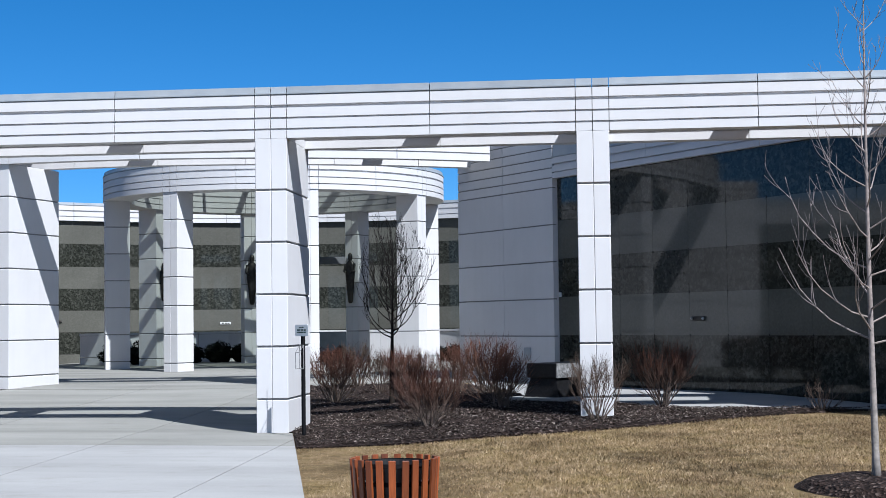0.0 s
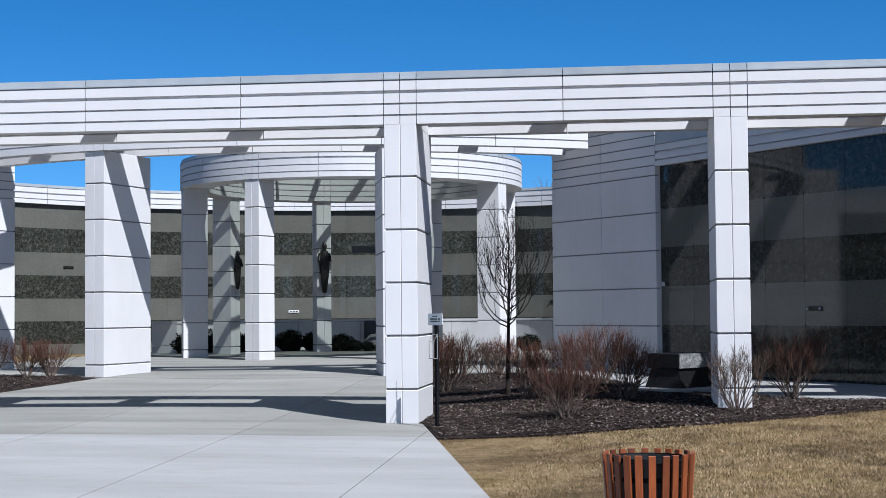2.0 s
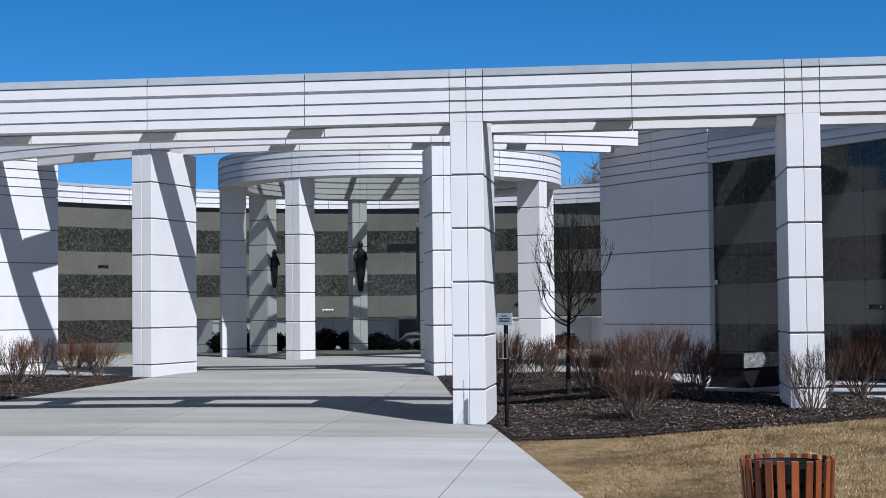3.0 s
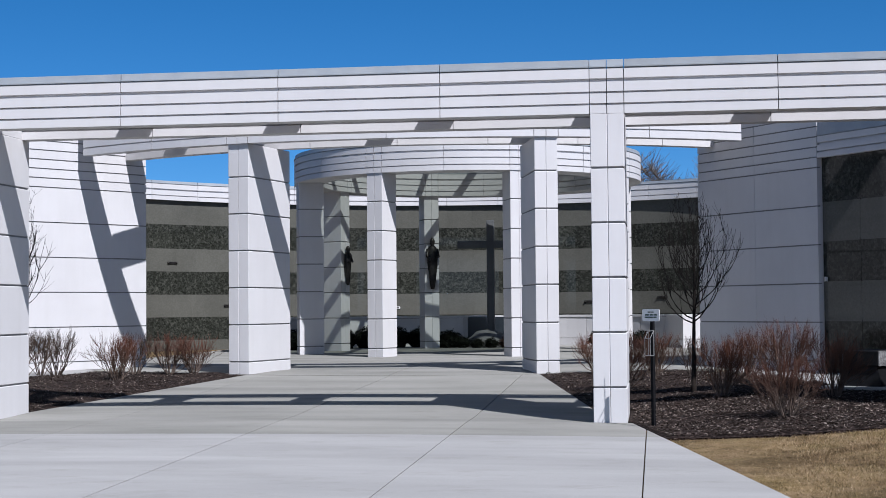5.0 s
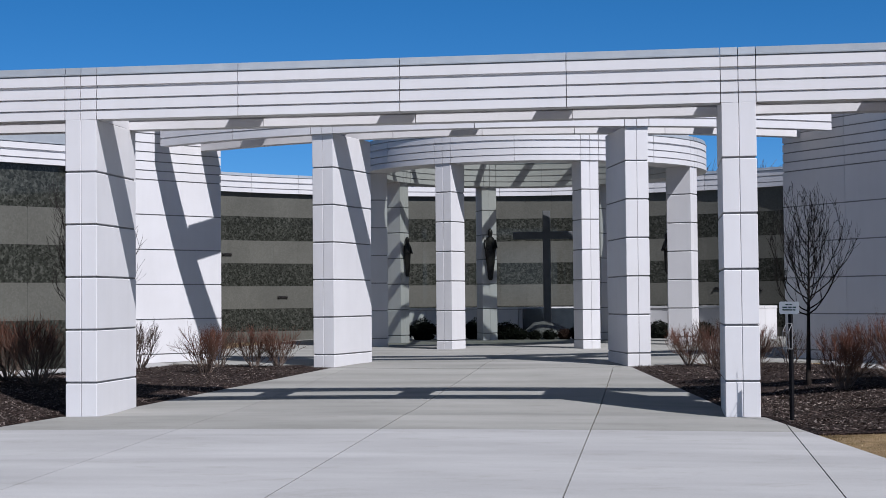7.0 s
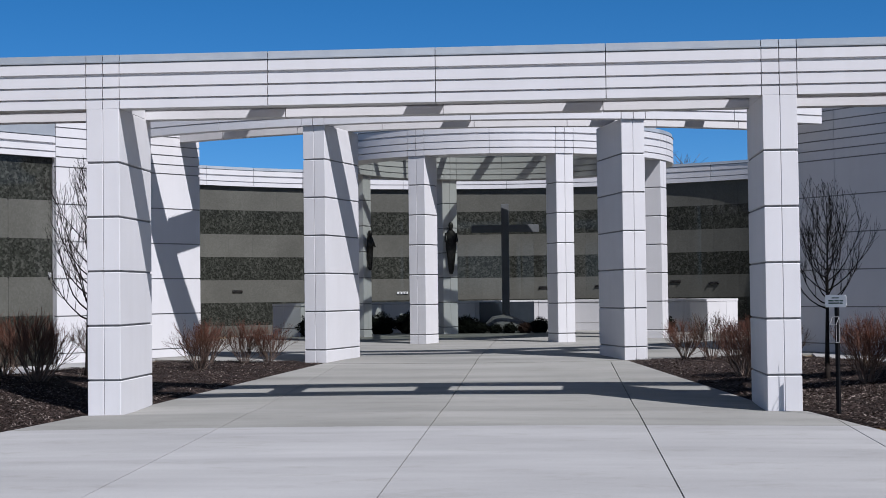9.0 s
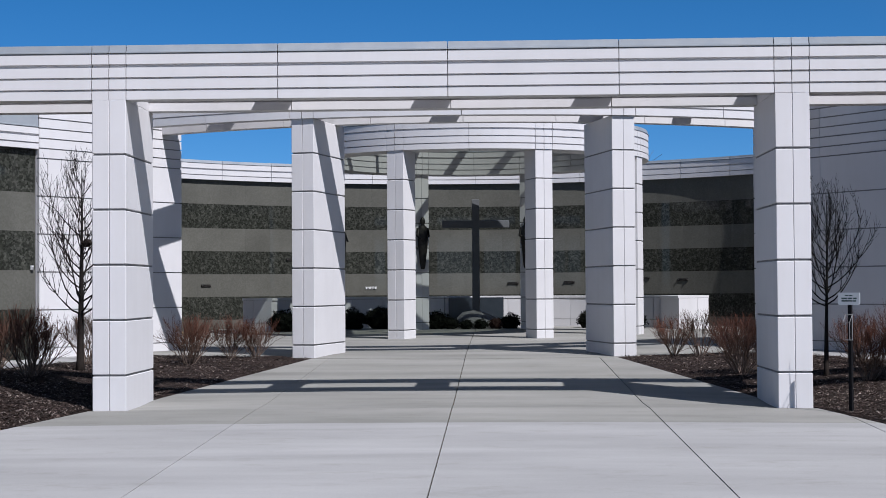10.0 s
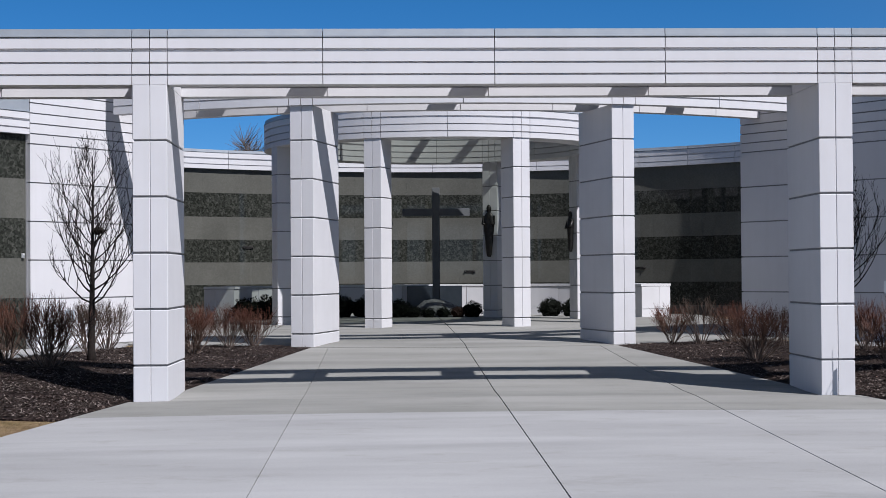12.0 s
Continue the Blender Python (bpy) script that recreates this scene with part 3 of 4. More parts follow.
# ---- low wall, cross, boulder ----
low = tagged(empty("low_wall"), "low white precast screen wall curving behind the rotunda", "low wall")
for i in range(16):
    a0, a1 = 115 + 8.125 * i, 115 + 8.125 * (i + 1)
    for z0, z1 in ((0.3, 0.66), (0.675, 1.4)):
        bm = bmesh.new()
        sweep(bm, arc(8.05, a0 + 0.05, a1 - 0.05, 3, CENTRE, True), [(0, z0), (0, z1), (-0.42, z1), (-0.42, z0)])
        part("wall_panel", bm, M_PRECAST, low)
    bm = bmesh.new()
    sweep(bm, arc(8.03, a0 + 0.02, a1 - 0.02, 3, CENTRE, True), [(0, 1.412), (0, 1.49), (-0.46, 1.49), (-0.46, 1.412)])
    part("cap_stone", bm, M_PRECAST, low)

for a0, a1 in ((115.0, 123.0), (237.0, 245.0)):
    for z0, z1, r0, r1 in ((0.3, 0.66, 7.34, 8.04), (0.675, 1.4, 7.34, 8.04), (1.412, 1.49, 7.31, 8.02)):
        bm = bmesh.new()
        sweep(bm, arc(r0, a0, a1, 3, CENTRE, True), [(0, z0), (0, z1), (r0 - r1, z1), (r0 - r1, z0)])
        part("end_block", bm, M_PRECAST, low)

bm = bmesh.new()
box(bm, -0.98, 0.98, 32.24, 32.5, 0.5, 1.44, 0.01)
part("inset_panel", bm, M_SLATE, low, "dark polished stone panel")

cross = tagged(empty("cross", pose(0.02, 30.85, 0.39)), "tall dark grey metal cross standing behind the rotunda", "cross")
bm = bmesh.new()
box(bm, -0.13, 0.13, -0.1, 0.1, 0, 4.47, 0.01)
part("upright", bm, M_CROSS, cross)
bm = bmesh.new()
box(bm, -1.17, 1.17, -0.098, 0.098, 3.48, 3.74, 0.01)
part("arm", bm, M_CROSS, cross)


def lump(radius, squash, seed, sub=3, rough=0.18, freq=1.6):
    bm = bmesh.new()
    bmesh.ops.create_icosphere(bm, subdivisions=sub, radius=radius)
    off = Vector((seed * 7.3, seed * 3.1, seed))
    for v in bm.verts:
        v.co *= 1 + rough * noise.noise(v.co * freq / radius + off) + rough * 0.4 * noise.noise(v.co * 3.4 * freq / radius + off)
        v.co.z *= squash
    return bm


boulder = tagged(link_mesh("boulder", lump(0.78, 0.58, 3), M_STONE, smooth=True), "pale grey granite boulder at the foot of the cross", "boulder")
boulder.matrix_world = pose(-0.05, 30.2, 0.52)


# ---- plants ----
def bark(low_c, high_c, top, bottom=0.1):
    """Bark that is grey at the base and coloured on the young wood."""
    def build(nt, b):
        p = coords(nt)
        sep = nt.nodes.new("ShaderNodeSeparateXYZ")
        nt.links.new(p, sep.inputs[0])
        rng = nt.nodes.new("ShaderNodeMapRange")
        rng.inputs[1].default_value, rng.inputs[2].default_value = bottom, top
        nt.links.new(sep.outputs[2], rng.inputs[0])
        c = mix(nt, low_c, high_c, rng.outputs[0])
        c = mix(nt, c, ramp(nt, noise_tex(nt, p, 18, 3), (0.3, grey(0.6)), (0.7, grey(1.15))), 1.0, "MULTIPLY")
        c = mix(nt, c, ramp(nt, each(nt), (0.0, (0.66, 0.62, 0.6)), (0.5, (1.0, 0.95, 0.9)), (1.0, (1.15, 1.05, 0.95))), 1.0, "MULTIPLY")
        nt.links.new(c, b.inputs["Base Color"])
    return build


M_CANE = material("grey_cane", bark((0.12, 0.096, 0.082), (0.065, 0.037, 0.027), 0.6), 0.7, 0.25)
M_TWIG = material("red_brown_twig", bark((0.076, 0.047, 0.035), (0.1, 0.039, 0.024), 0.9, 0.3), 0.65, 0.25)
M_TWIG_B = material("dark_brown_twig", bark((0.06, 0.045, 0.037), (0.05, 0.034, 0.024), 0.9, 0.3), 0.65, 0.25)
M_BARK = material("dark_tree_bark", bark((0.026, 0.021, 0.018), (0.011, 0.009, 0.008), 1.2), 0.85, 0.2)
M_NEST = material("dark_dry_stalks", two_tone((0.008, 0.006, 0.005), (0.03, 0.024, 0.02), 40), 0.95, 0.1)
M_FAR = material("far_grey_bark", two_tone((0.1, 0.085, 0.075), (0.16, 0.135, 0.12), 2), 0.9, 0.1)
M_BARK_G = material("grey_tree_bark", bark((0.25, 0.243, 0.238), (0.235, 0.215, 0.215), 2.0, 0.6), 0.8, 0.2)
M_LEAF = material("dark_evergreen", two_tone((0.004, 0.005, 0.004), (0.009, 0.011, 0.007), 14), 0.9, 0.1)
M_RED_LEAF = material("rust_leaf", two_tone((0.02, 0.009, 0.007), (0.04, 0.016, 0.01), 14), 0.7, 0.2)


def shrub(name, seed, height, spread, stems, forks, label):
    """A leafless shrub: crooked stems fan out of the ground and fork again and again into fine twigs."""
    rnd = random.Random(seed)
    ob = tagged(empty(name), label, "shrub", "bare shrubs")
    cane, twig = bmesh.new(), bmesh.new()

    def jitter(k):
        return Vector((rnd.uniform(-k, k), rnd.uniform(-k, k), rnd.uniform(-k, k)))

    def grow(p, d, level):
        ln = height * (0.34, 0.28, 0.2, 0.15)[level] * rnd.uniform(0.75, 1.2)
        pts = [p]
        for _ in range(3):
            d = (d + jitter(0.2) + Vector((0, 0, 0.04 + 0.04 * level))).normalized()
            p = p + d * ln / 3
            pts.append(p)
        r0 = (0.0112, 0.0066, 0.0036, 0.0022)[level]
        tube(cane if level < 2 else twig, pts, [r0, r0 * 0.9, r0 * 0.8, r0 * (0.66 if level < 3 else 0.4)], 4 if level < 2 else 3, False)
        if level < 3:
            for k in range(forks[level] + (rnd.random() < 0.3)):
                s = pts[-1] if k < 2 else pts[rnd.randint(1, 2)]
                grow(s, (d + jitter(0.46)).normalized(), level + 1)

    for k in range(stems):
        a, out = k * 2.4 + rnd.uniform(-0.5, 0.5), math.sqrt((k + 0.5) / stems)
        d = Vector((math.cos(a) * out * spread, math.sin(a) * out * spread, 1)).normalized()
        grow(Vector((math.cos(a) * 0.07 * out, math.sin(a) * 0.07 * out, -0.05)), d, 0)
    tagged(part("cane_mass", cane, M_CANE, ob, "pale grey-brown canes"), kind="stuff")
    tagged(part("twig_haze", twig, M_TWIG if label == thick else M_TWIG_B, ob, "fine red-brown twigs" if label == thick else "fine dark brown twigs"), kind="stuff")
    return ob


def put(ob, x, y, turn=0.0):
    ob.matrix_world = pose(x, y, ground_z(x, y) + 0.03, 0, 0, turn)
    return ob


thick = "dense leafless shrub with red-brown twigs in a mulch bed"
thin = "open leafless shrub with pale grey canes in a mulch bed"
# (kind, x, y, size, turn): beds to both sides of the walk
SHRUBS = [
    ("thick", 5.18, 5.4, 1.08, 0), ("thick", 6.88, 3.0, 1.0, 70), ("thick", 7.65, -0.55, 0.96, 140), ("thick", 8.08, 5.2, 1.12, 200), ("thick", 8.6, 2.0, 1.02, 30),
    ("thin", 10.2, -0.5, 1.05, 10), ("thick", 11.3, 2.45, 1.1, 250), ("small", 13.8, 1.4, 1.0, 0), ("thin", 6.5, 8.6, 0.85, 120),
    ("thick", 4.5, 10.25, 0.85, 40), ("thin", 4.97, 9.6, 1.05, 200), ("thick", 5.8, 10.2, 0.9, 95), ("thin", 5.75, 7.4, 0.85, 310), ("thick", 7.47, 6.25, 0.95, 160),
    ("thick", -7.45, 3.9, 1.3, 20), ("thick", -8.45, 4.9, 1.15, 110), ("thin", -7.52, 7.8, 1.1, 77), ("thin", -7.5, 9.67, 1.12, 210), ("thick", -5.5, 8.05, 1.0, 300),
    ("thick", -5.0, 10.05, 0.9, 160), ("thin", -5.75, 9.95, 0.98, 33), ("thick", -4.5, 10.25, 0.86, 85), ("thin", -8.0, 10.0, 1.0, 260), ("thick", -9.4, 3.2, 1.1, 75),
]
PROTO = {
    "thick": [("shrub", 11, 1.14, 0.74, 18, (3, 3, 6), thick), ("shrub", 12, 1.16, 0.7, 17, (3, 3, 6), thick), ("shrub", 13, 1.12, 0.78, 18, (3, 3, 6), thick)],
    "thin": [("shrub", 21, 1.08, 0.66, 15, (2, 3, 5), thin), ("shrub", 22, 1.06, 0.7, 16, (2, 3, 5), thin)],
    "small": [("shrub", 31, 0.56, 0.95, 10, (2, 2, 2), "small sparse leafless shrub at the edge of the mulch bed")],
}
made = {}
for i, (kind, x, y, s, turn) in enumerate(SHRUBS):
    k = (kind, i % len(PROTO[kind]))
    if k not in made:
        made[k] = shrub(*PROTO[kind][k[1]])
        made[k].scale = (1, 1, 1)
        made[k].matrix_world = pose(x, y, ground_z(x, y) + 0.03, 0, 0, turn) @ Matrix.Scale(s, 4)
    else:
        c = copy_thing(made[k], Matrix.Identity(4))
        c.matrix_world = pose(x, y, ground_z(x, y) + 0.03, 0, 0, turn) @ Matrix.Scale(s, 4)


def young_tree(name, seed, height, first, girth, reach, limbs, mat, label, rise=0.8, droop=0.0, dense=1.0, flat=0.35, limb=0.42, taper=0.6):
    """A leafless young tree: a straight leader with limbs that sweep up and fork twice."""
    rnd = random.Random(seed)
    ob = tagged(empty(name), label, "tree")
    trunk, limb_bm, twig_bm = bmesh.new(), bmesh.new(), bmesh.new()
    n = 14
    lead = []
    for i in range(n + 1):
        t = i / n
        lead.append(Vector((0.02 * math.sin(3.1 * t + seed), 0.02 * math.sin(2.3 * t + 2 * seed), -0.1 + (height + 0.1) * t)))
    tube(trunk, lead, [max(0.006, girth * (1 - 0.92 * (i / n) ** 0.8)) * (1.35 if i == 0 else 1) for i in range(n + 1)], 8)

    def grow(start, d, length, r, level):
        pts, p, steps = [start], start.copy(), 6 if level < 2 else 3
        d = d.normalized()
        for i in range(steps):
            up = Vector((0, 0, 1))
            d = (d + up * (0.24 if level < 2 else 0.12) * rise - up * droop * (1 - i / steps) + Vector((rnd.uniform(-1, 1), rnd.uniform(-1, 1), rnd.uniform(-0.5, 0.5))) * 0.16).normalized()
            p = p + d * length / steps
            pts.append(p.copy())
        tube(limb_bm if level == 0 else twig_bm, pts, [max(0.0025, r * (1 - 0.8 * i / steps)) for i in range(steps + 1)], 5 if level == 0 else 3, False)
        if level < 2:
            for _ in range(int((5 if level == 0 else 2.6) * dense * rnd.uniform(0.8, 1.3))):
                t = rnd.uniform(0.25, 0.95)
                i = min(steps - 1, int(t * steps))
                s = pts[i].lerp(pts[i + 1], t * steps - i)
                a = (pts[i + 1] - pts[i]).normalized()
                side = a.cross(Vector((rnd.uniform(-1, 1), rnd.uniform(-1, 1), rnd.uniform(-1, 1)))).normalized()
                grow(s, a + side * rnd.uniform(0.5, 1.0), length * rnd.uniform(0.3, 0.5), r * 0.5, level + 1)

    for k in range(limbs):
        t = ((k + rnd.uniform(0, 0.8)) / limbs) ** 1.25
        z = first + (height * 0.93 - first) * t
        i = min(n - 1, int((z + 0.1) / (height + 0.1) * n))
        s = lead[i].lerp(lead[i + 1], (z + 0.1) / (height + 0.1) * n - i)
        a = k * 2.4 + rnd.uniform(-0.4, 0.4)
        ln = reach * (1 - taper * t) * rnd.uniform(0.6, 1.1)
        grow(s, Vector((math.cos(a), math.sin(a), flat + 0.7 * t)), ln, girth * limb * (1 - 0.55 * t), 0)
    part("trunk", trunk, mat, ob, smooth=True)
    tagged(part("limb_crown", limb_bm, mat, ob), kind="stuff")
    tagged(part("twig_haze", twig_bm, mat, ob), kind="stuff")
    return ob


put(young_tree("young_tree", 5, 3.72, 1.0, 0.08, 1.75, 34, M_BARK, "leafless young tree with dark bark before a white wall", 1.2, 0.0, 1.5, 0.2, 0.24), -7.0, 5.45, 40)
put(young_tree("young_tree", 8, 3.05, 1.2, 0.052, 1.5, 34, M_BARK, "leafless young tree with dark bark in the mulch bed", 1.45, 0.0, 1.3, 0.12, 0.28), 6.45, 4.15, 160)
put(young_tree("young_tree", 3, 5.4, 1.42, 0.044, 2.0, 32, M_BARK_G, "slender leafless young tree with pale grey bark on the lawn", 1.2, 0.1, 0.75, 0.12, 0.26, 0.8), 13.08, -7.65, 0)
nest = tagged(link_mesh("bird_nest", lump(0.1, 0.8, 9, 2, 0.3, 2.5), M_NEST), "small dark bird nest in a young tree", "nest")
nest.matrix_world = pose(-6.86, 5.39, ground_z(-6.9, 5.5) + 2.4)

ring_pts = [(13.1 + (0.84 + 0.07 * math.sin(3 * a)) * math.cos(a), -7.72 + (0.8 + 0.07 * math.cos(2 * a)) * math.sin(a)) for a in [i * math.tau / 28 for i in range(28)]]
bm = bmesh.new()
for k, (f, h) in enumerate(((1.0, -0.03), (0.8, 0.06), (0.45, 0.11))):
    row = [bm.verts.new((13.05 + (x - 13.05) * f, -7.75 + (y + 7.75) * f, ground_z(x, y) + h + 0.02 * noise.noise(Vector((x * 3, y * 3, f))))) for x, y in ring_pts]
    if k:
        for i in range(28):
            bm.faces.new((last[i], last[(i + 1) % 28], row[(i + 1) % 28], row[i]))
    last = row
bm.faces.new(last)
tagged(link_mesh("mulch_ring", bm, M_MULCH), "dark bark mulch ring round the tree on the lawn", "mulch ring", kind="structure")


def evergreen(name, seed, r, mat, label):
    """A low clipped shrub: an inner mass with hundreds of small leaves on it."""
    rnd = random.Random(seed)
    ob = tagged(empty(name), label, "shrub", "evergreen shrubs")
    part("inner_mass", lump(r * 0.82, 0.8, seed, 3, 0.45, 2.4), mat, ob)
    bm = bmesh.new()
    for _ in range(1100):
        u, a = rnd.uniform(-0.3, 1), rnd.uniform(0, math.tau)
        k = math.sqrt(1 - u * u)
        n = Vector((k * math.cos(a), k * math.sin(a), u))
        p = n * r * (0.86 + 0.34 * noise.noise(n * 2.6 + Vector((seed, 0, 0))) + rnd.uniform(-0.08, 0.12))
        p.z *= 0.8
        t = (n * 0.7 + Vector((rnd.uniform(-1, 1), rnd.uniform(-1, 1), rnd.uniform(-0.2, 1)))).normalized() * r * rnd.uniform(0.1, 0.24)
        s = t.cross(n).normalized() * r * 0.04
        bm.faces.new([bm.verts.new(q) for q in (p - s, p + t * 0.5 - s * 0.2, p + t, p + t * 0.5 + s * 1.4)])
    tagged(part("foliage", bm, mat, ob), kind="stuff")
    return ob


dark_bush = [evergreen("evergreen_shrub", s, 0.5, M_LEAF, "low dark evergreen shrub behind the rotunda") for s in (1, 2)]
rust_bush = evergreen("evergreen_shrub", 4, 0.5, M_RED_LEAF, "low rust-brown evergreen shrub behind the rotunda")
BUSHES = [(-6.2, 27.2, 1.0), (-5.6, 28.2, 1.05), (-4.9, 29.0, 0.95), (-4.2, 29.6, 1.0), (-3.3, 30.1, 1.05), (-2.5, 30.4, 0.95), (-1.3, 29.5, 0.85), (-0.8, 29.3, 0.55), (-0.3, 29.2, 0.46), (0.2, 29.2, 0.48), (0.7, 29.3, 0.52), (1.2, 29.5, 0.72), (3.9, 29.8, 0.85), (4.6, 29.2, 0.8), (5.3, 28.5, 0.8)]
for i, (x, y, s) in enumerate(BUSHES):
    src = rust_bush if i == 10 else dark_bush[i % 2]
    m = pose(x, y, 0.39 + 0.28 * s, 0, 0, 67 * i) @ Matrix.Scale(s, 4)
    if src.get("used"):
        copy_thing(src, Matrix.Identity(4)).matrix_world = m
    else:
        src["used"] = 1
        src.matrix_world = m
for src in (*dark_bush, rust_bush):
    del src["used"]
for ob in scene.objects:
    if ob.get("used"):
        del ob["used"]


def far_tree(name, seed, height, label):
    """A bare tree far behind: trunk, limbs and a haze of twigs."""
    rnd = random.Random(seed)
    ob = tagged(empty(name), label, "tree")
    limb_bm, twig_bm = bmesh.new(), bmesh.new()
    tube(limb_bm, [Vector((0, 0, 0)), Vector((0.1, 0, height * 0.3)), Vector((0, 0.1, height * 0.55))], [0.3, 0.22, 0.12], 7)
    for k in range(26):
        a, t = k * 2.4, rnd.uniform(0.22, 0.55)
        s = Vector((0, 0, height * t))
        d = Vector((math.cos(a), math.sin(a), rnd.uniform(0.6, 1.6))).normalized()
        e = s + d * height * rnd.uniform(0.25, 0.42)
        mid = s.lerp(e, 0.5) + Vector((rnd.uniform(-1, 1), rnd.uniform(-1, 1), 0)) * 0.3
        tube(limb_bm, [s, mid, e], [0.1, 0.06, 0.02], 4, False)
        for _ in range(150):
            q = s.lerp(e, rnd.uniform(0.3, 1.0))
            v = Vector((rnd.uniform(-1, 1), rnd.uniform(-1, 1), rnd.uniform(-0.1, 1.2))).normalized() * rnd.uniform(0.7, 1.9)
            tube(twig_bm, [q, q + v * 0.5 + Vector((0, 0, 0.06)), q + v + Vector((0, 0, 0.2))], [0.024, 0.017, 0.01], 3, False)
    tagged(part("limb_crown", limb_bm, M_FAR, ob), kind="stuff")
    tagged(part("twig_haze", twig_bm, M_FAR, ob), kind="stuff")
    return ob


for x, y, h, s in ((8.4, 95.0, 14.8, 1), (6.0, 98.0, 14.0, 2), (-9.6, 92.0, 14.8, 4)):
    far_tree("far_tree", s, h, "leafless grown tree far behind the crypt wall").matrix_world = pose(x, y, 0.3)


# ---- slatted bin ----
bin_ob = tagged(empty("litter_bin", pose(8.72, -12.53, -0.25) @ Matrix.Diagonal((1, 1, 1.068, 1))), "round litter bin of orange-brown wooden slats with a black liner", "litter bin")
slat = None
for k in range(22):
    if slat is None:
        bm = bmesh.new()
        box(bm, -0.026, 0.026, -0.011, 0.011, 0, 0.87, 0.003)
        part_ob = part("slat", bm, M_SLAT, bin_ob)
        slat = part_ob.data
    else:
        part_ob = part_at("slat", slat, bin_ob, Matrix.Identity(4))
    a = k * 360 / 22 + 4
    part_ob.matrix_basis = pose(0, 0, 0, 0, 0, a) @ pose(0, -0.262, 0.02, 3.9 + 0.5 * math.sin(k * 2.3), 0.5 * math.sin(k * 1.7), 0)
bm = bmesh.new()
bmesh.ops.create_cone(bm, segments=32, radius1=0.235, radius2=0.27, depth=0.8, cap_ends=False, matrix=Matrix.Translation((0, 0, 0.455)))
bmesh.ops.create_cone(bm, segments=32, radius1=0.225, radius2=0.258, depth=0.8, cap_ends=False, matrix=Matrix.Translation((0, 0, 0.455)))
bmesh.ops.create_circle(bm, cap_ends=True, segments=32, radius=0.235, matrix=Matrix.Translation((0, 0, 0.06)))
part("liner", bm, M_LINER, bin_ob, "black plastic liner")
for z, r in ((0.845, 0.274), (0.72, 0.27), (0.2, 0.245)):
    bm = bmesh.new()
    n = 36
    ra = [[bm.verts.new((q * math.cos(i * math.tau / n), q * math.sin(i * math.tau / n), zz)) for q, zz in ((r, z - 0.016), (r, z + 0.016), (r - 0.006, z + 0.016), (r - 0.006, z - 0.016))] for i in range(n)]
    for i in range(n):
        for j in range(4):
            bm.faces.new((ra[i][j], ra[(i + 1) % n][j], ra[(i + 1) % n][(j + 1) % 4], ra[i][(j + 1) % 4]))
    part("hoop", bm, M_METAL, bin_ob, "black steel hoop")
bolt = None
for k in range(22):
    a = (k * 360 / 22 + 4) * math.pi / 180
    if bolt is None:
        bm = bmesh.new()
        bmesh.ops.create_icosphere(bm, subdivisions=1, radius=0.008)
        b0 = part("bolt", bm, M_STEEL, bin_ob, "bright steel bolt")
        bolt = b0.data
    else:
        b0 = part_at("bolt", bolt, bin_ob, Matrix.Identity(4))
    b0.matrix_basis = Matrix.Translation((0.278 * math.sin(a), -0.278 * math.cos(a), 0.74))

# ---- notice on a post ----
sign = tagged(empty("notice_sign", pose(5.73, -0.75, 0.03, 0, 0, -46)), "white notice on a black post with empty wire leaflet box", "sign")
bm = bmesh.new()
box(bm, -0.027, 0.027, -0.006, 0.04, -0.2, 1.52, 0.003)
post = part("post", bm, M_METAL, sign)
bm = bmesh.new()
w, h, r = 0.18, 0.088, 0.025
rim = [(sx * (w - r) + r * math.cos(a), sz * (h - r) + r * math.sin(a)) for sx, sz, a0 in ((1, 1, 0), (-1, 1, 90), (-1, -1, 180), (1, -1, 270)) for a in [radians(a0 + 22.5 * i) for i in range(5)]]
f = bm.faces.new([bm.verts.new((x, -0.012, 1.585 + z)) for x, z in rim])
e = bmesh.ops.extrude_face_region(bm, geom=[f])
bmesh.ops.translate(bm, verts=[v for v in e["geom"] if isinstance(v, bmesh.types.BMVert)], vec=(0, 0.006, 0))
board = part("board", bm, M_SIGN, sign, "white rounded board")
for x, z, hw, hh in ((-0.035, 1.63, 0.028, 0.008), (0.03, 1.63, 0.03, 0.008), (-0.075, 1.59, 0.045, 0.011), (0.02, 1.59, 0.035, 0.011), (0.1, 1.59, 0.03, 0.011), (-0.03, 1.555, 0.09, 0.01), (0.095, 1.555, 0.025, 0.01)):
    bm = bmesh.new()
    box(bm, x - hw, x + hw, -0.0145, -0.0125, z - hh, z + hh)
    part("text_bar", bm, M_INK, board, "dark bar of lettering")
bm = bmesh.new()
for x in (-0.055, 0.055):
    tube(bm, [Vector((x, -0.012, 1.0)), Vector((x, -0.012, 1.36))], [0.005, 0.005], 5)
    tube(bm, [Vector((x, -0.085, 1.0)), Vector((x, -0.085, 1.25)), Vector((x, -0.012, 1.36))], [0.005, 0.005, 0.005], 5)
    tube(bm, [Vector((x, -0.085, 1.0)), Vector((x, -0.012, 1.0))], [0.005, 0.005], 5)
for y, z in ((-0.085, 1.0), (-0.085, 1.25), (-0.012, 1.36), (-0.012, 1.0)):
    tube(bm, [Vector((-0.055, y, z)), Vector((0.055, y, z))], [0.005, 0.005], 5)
leaflet_box = part("leaflet_box", bm, M_BOX, sign, "pale grey wire leaflet box")

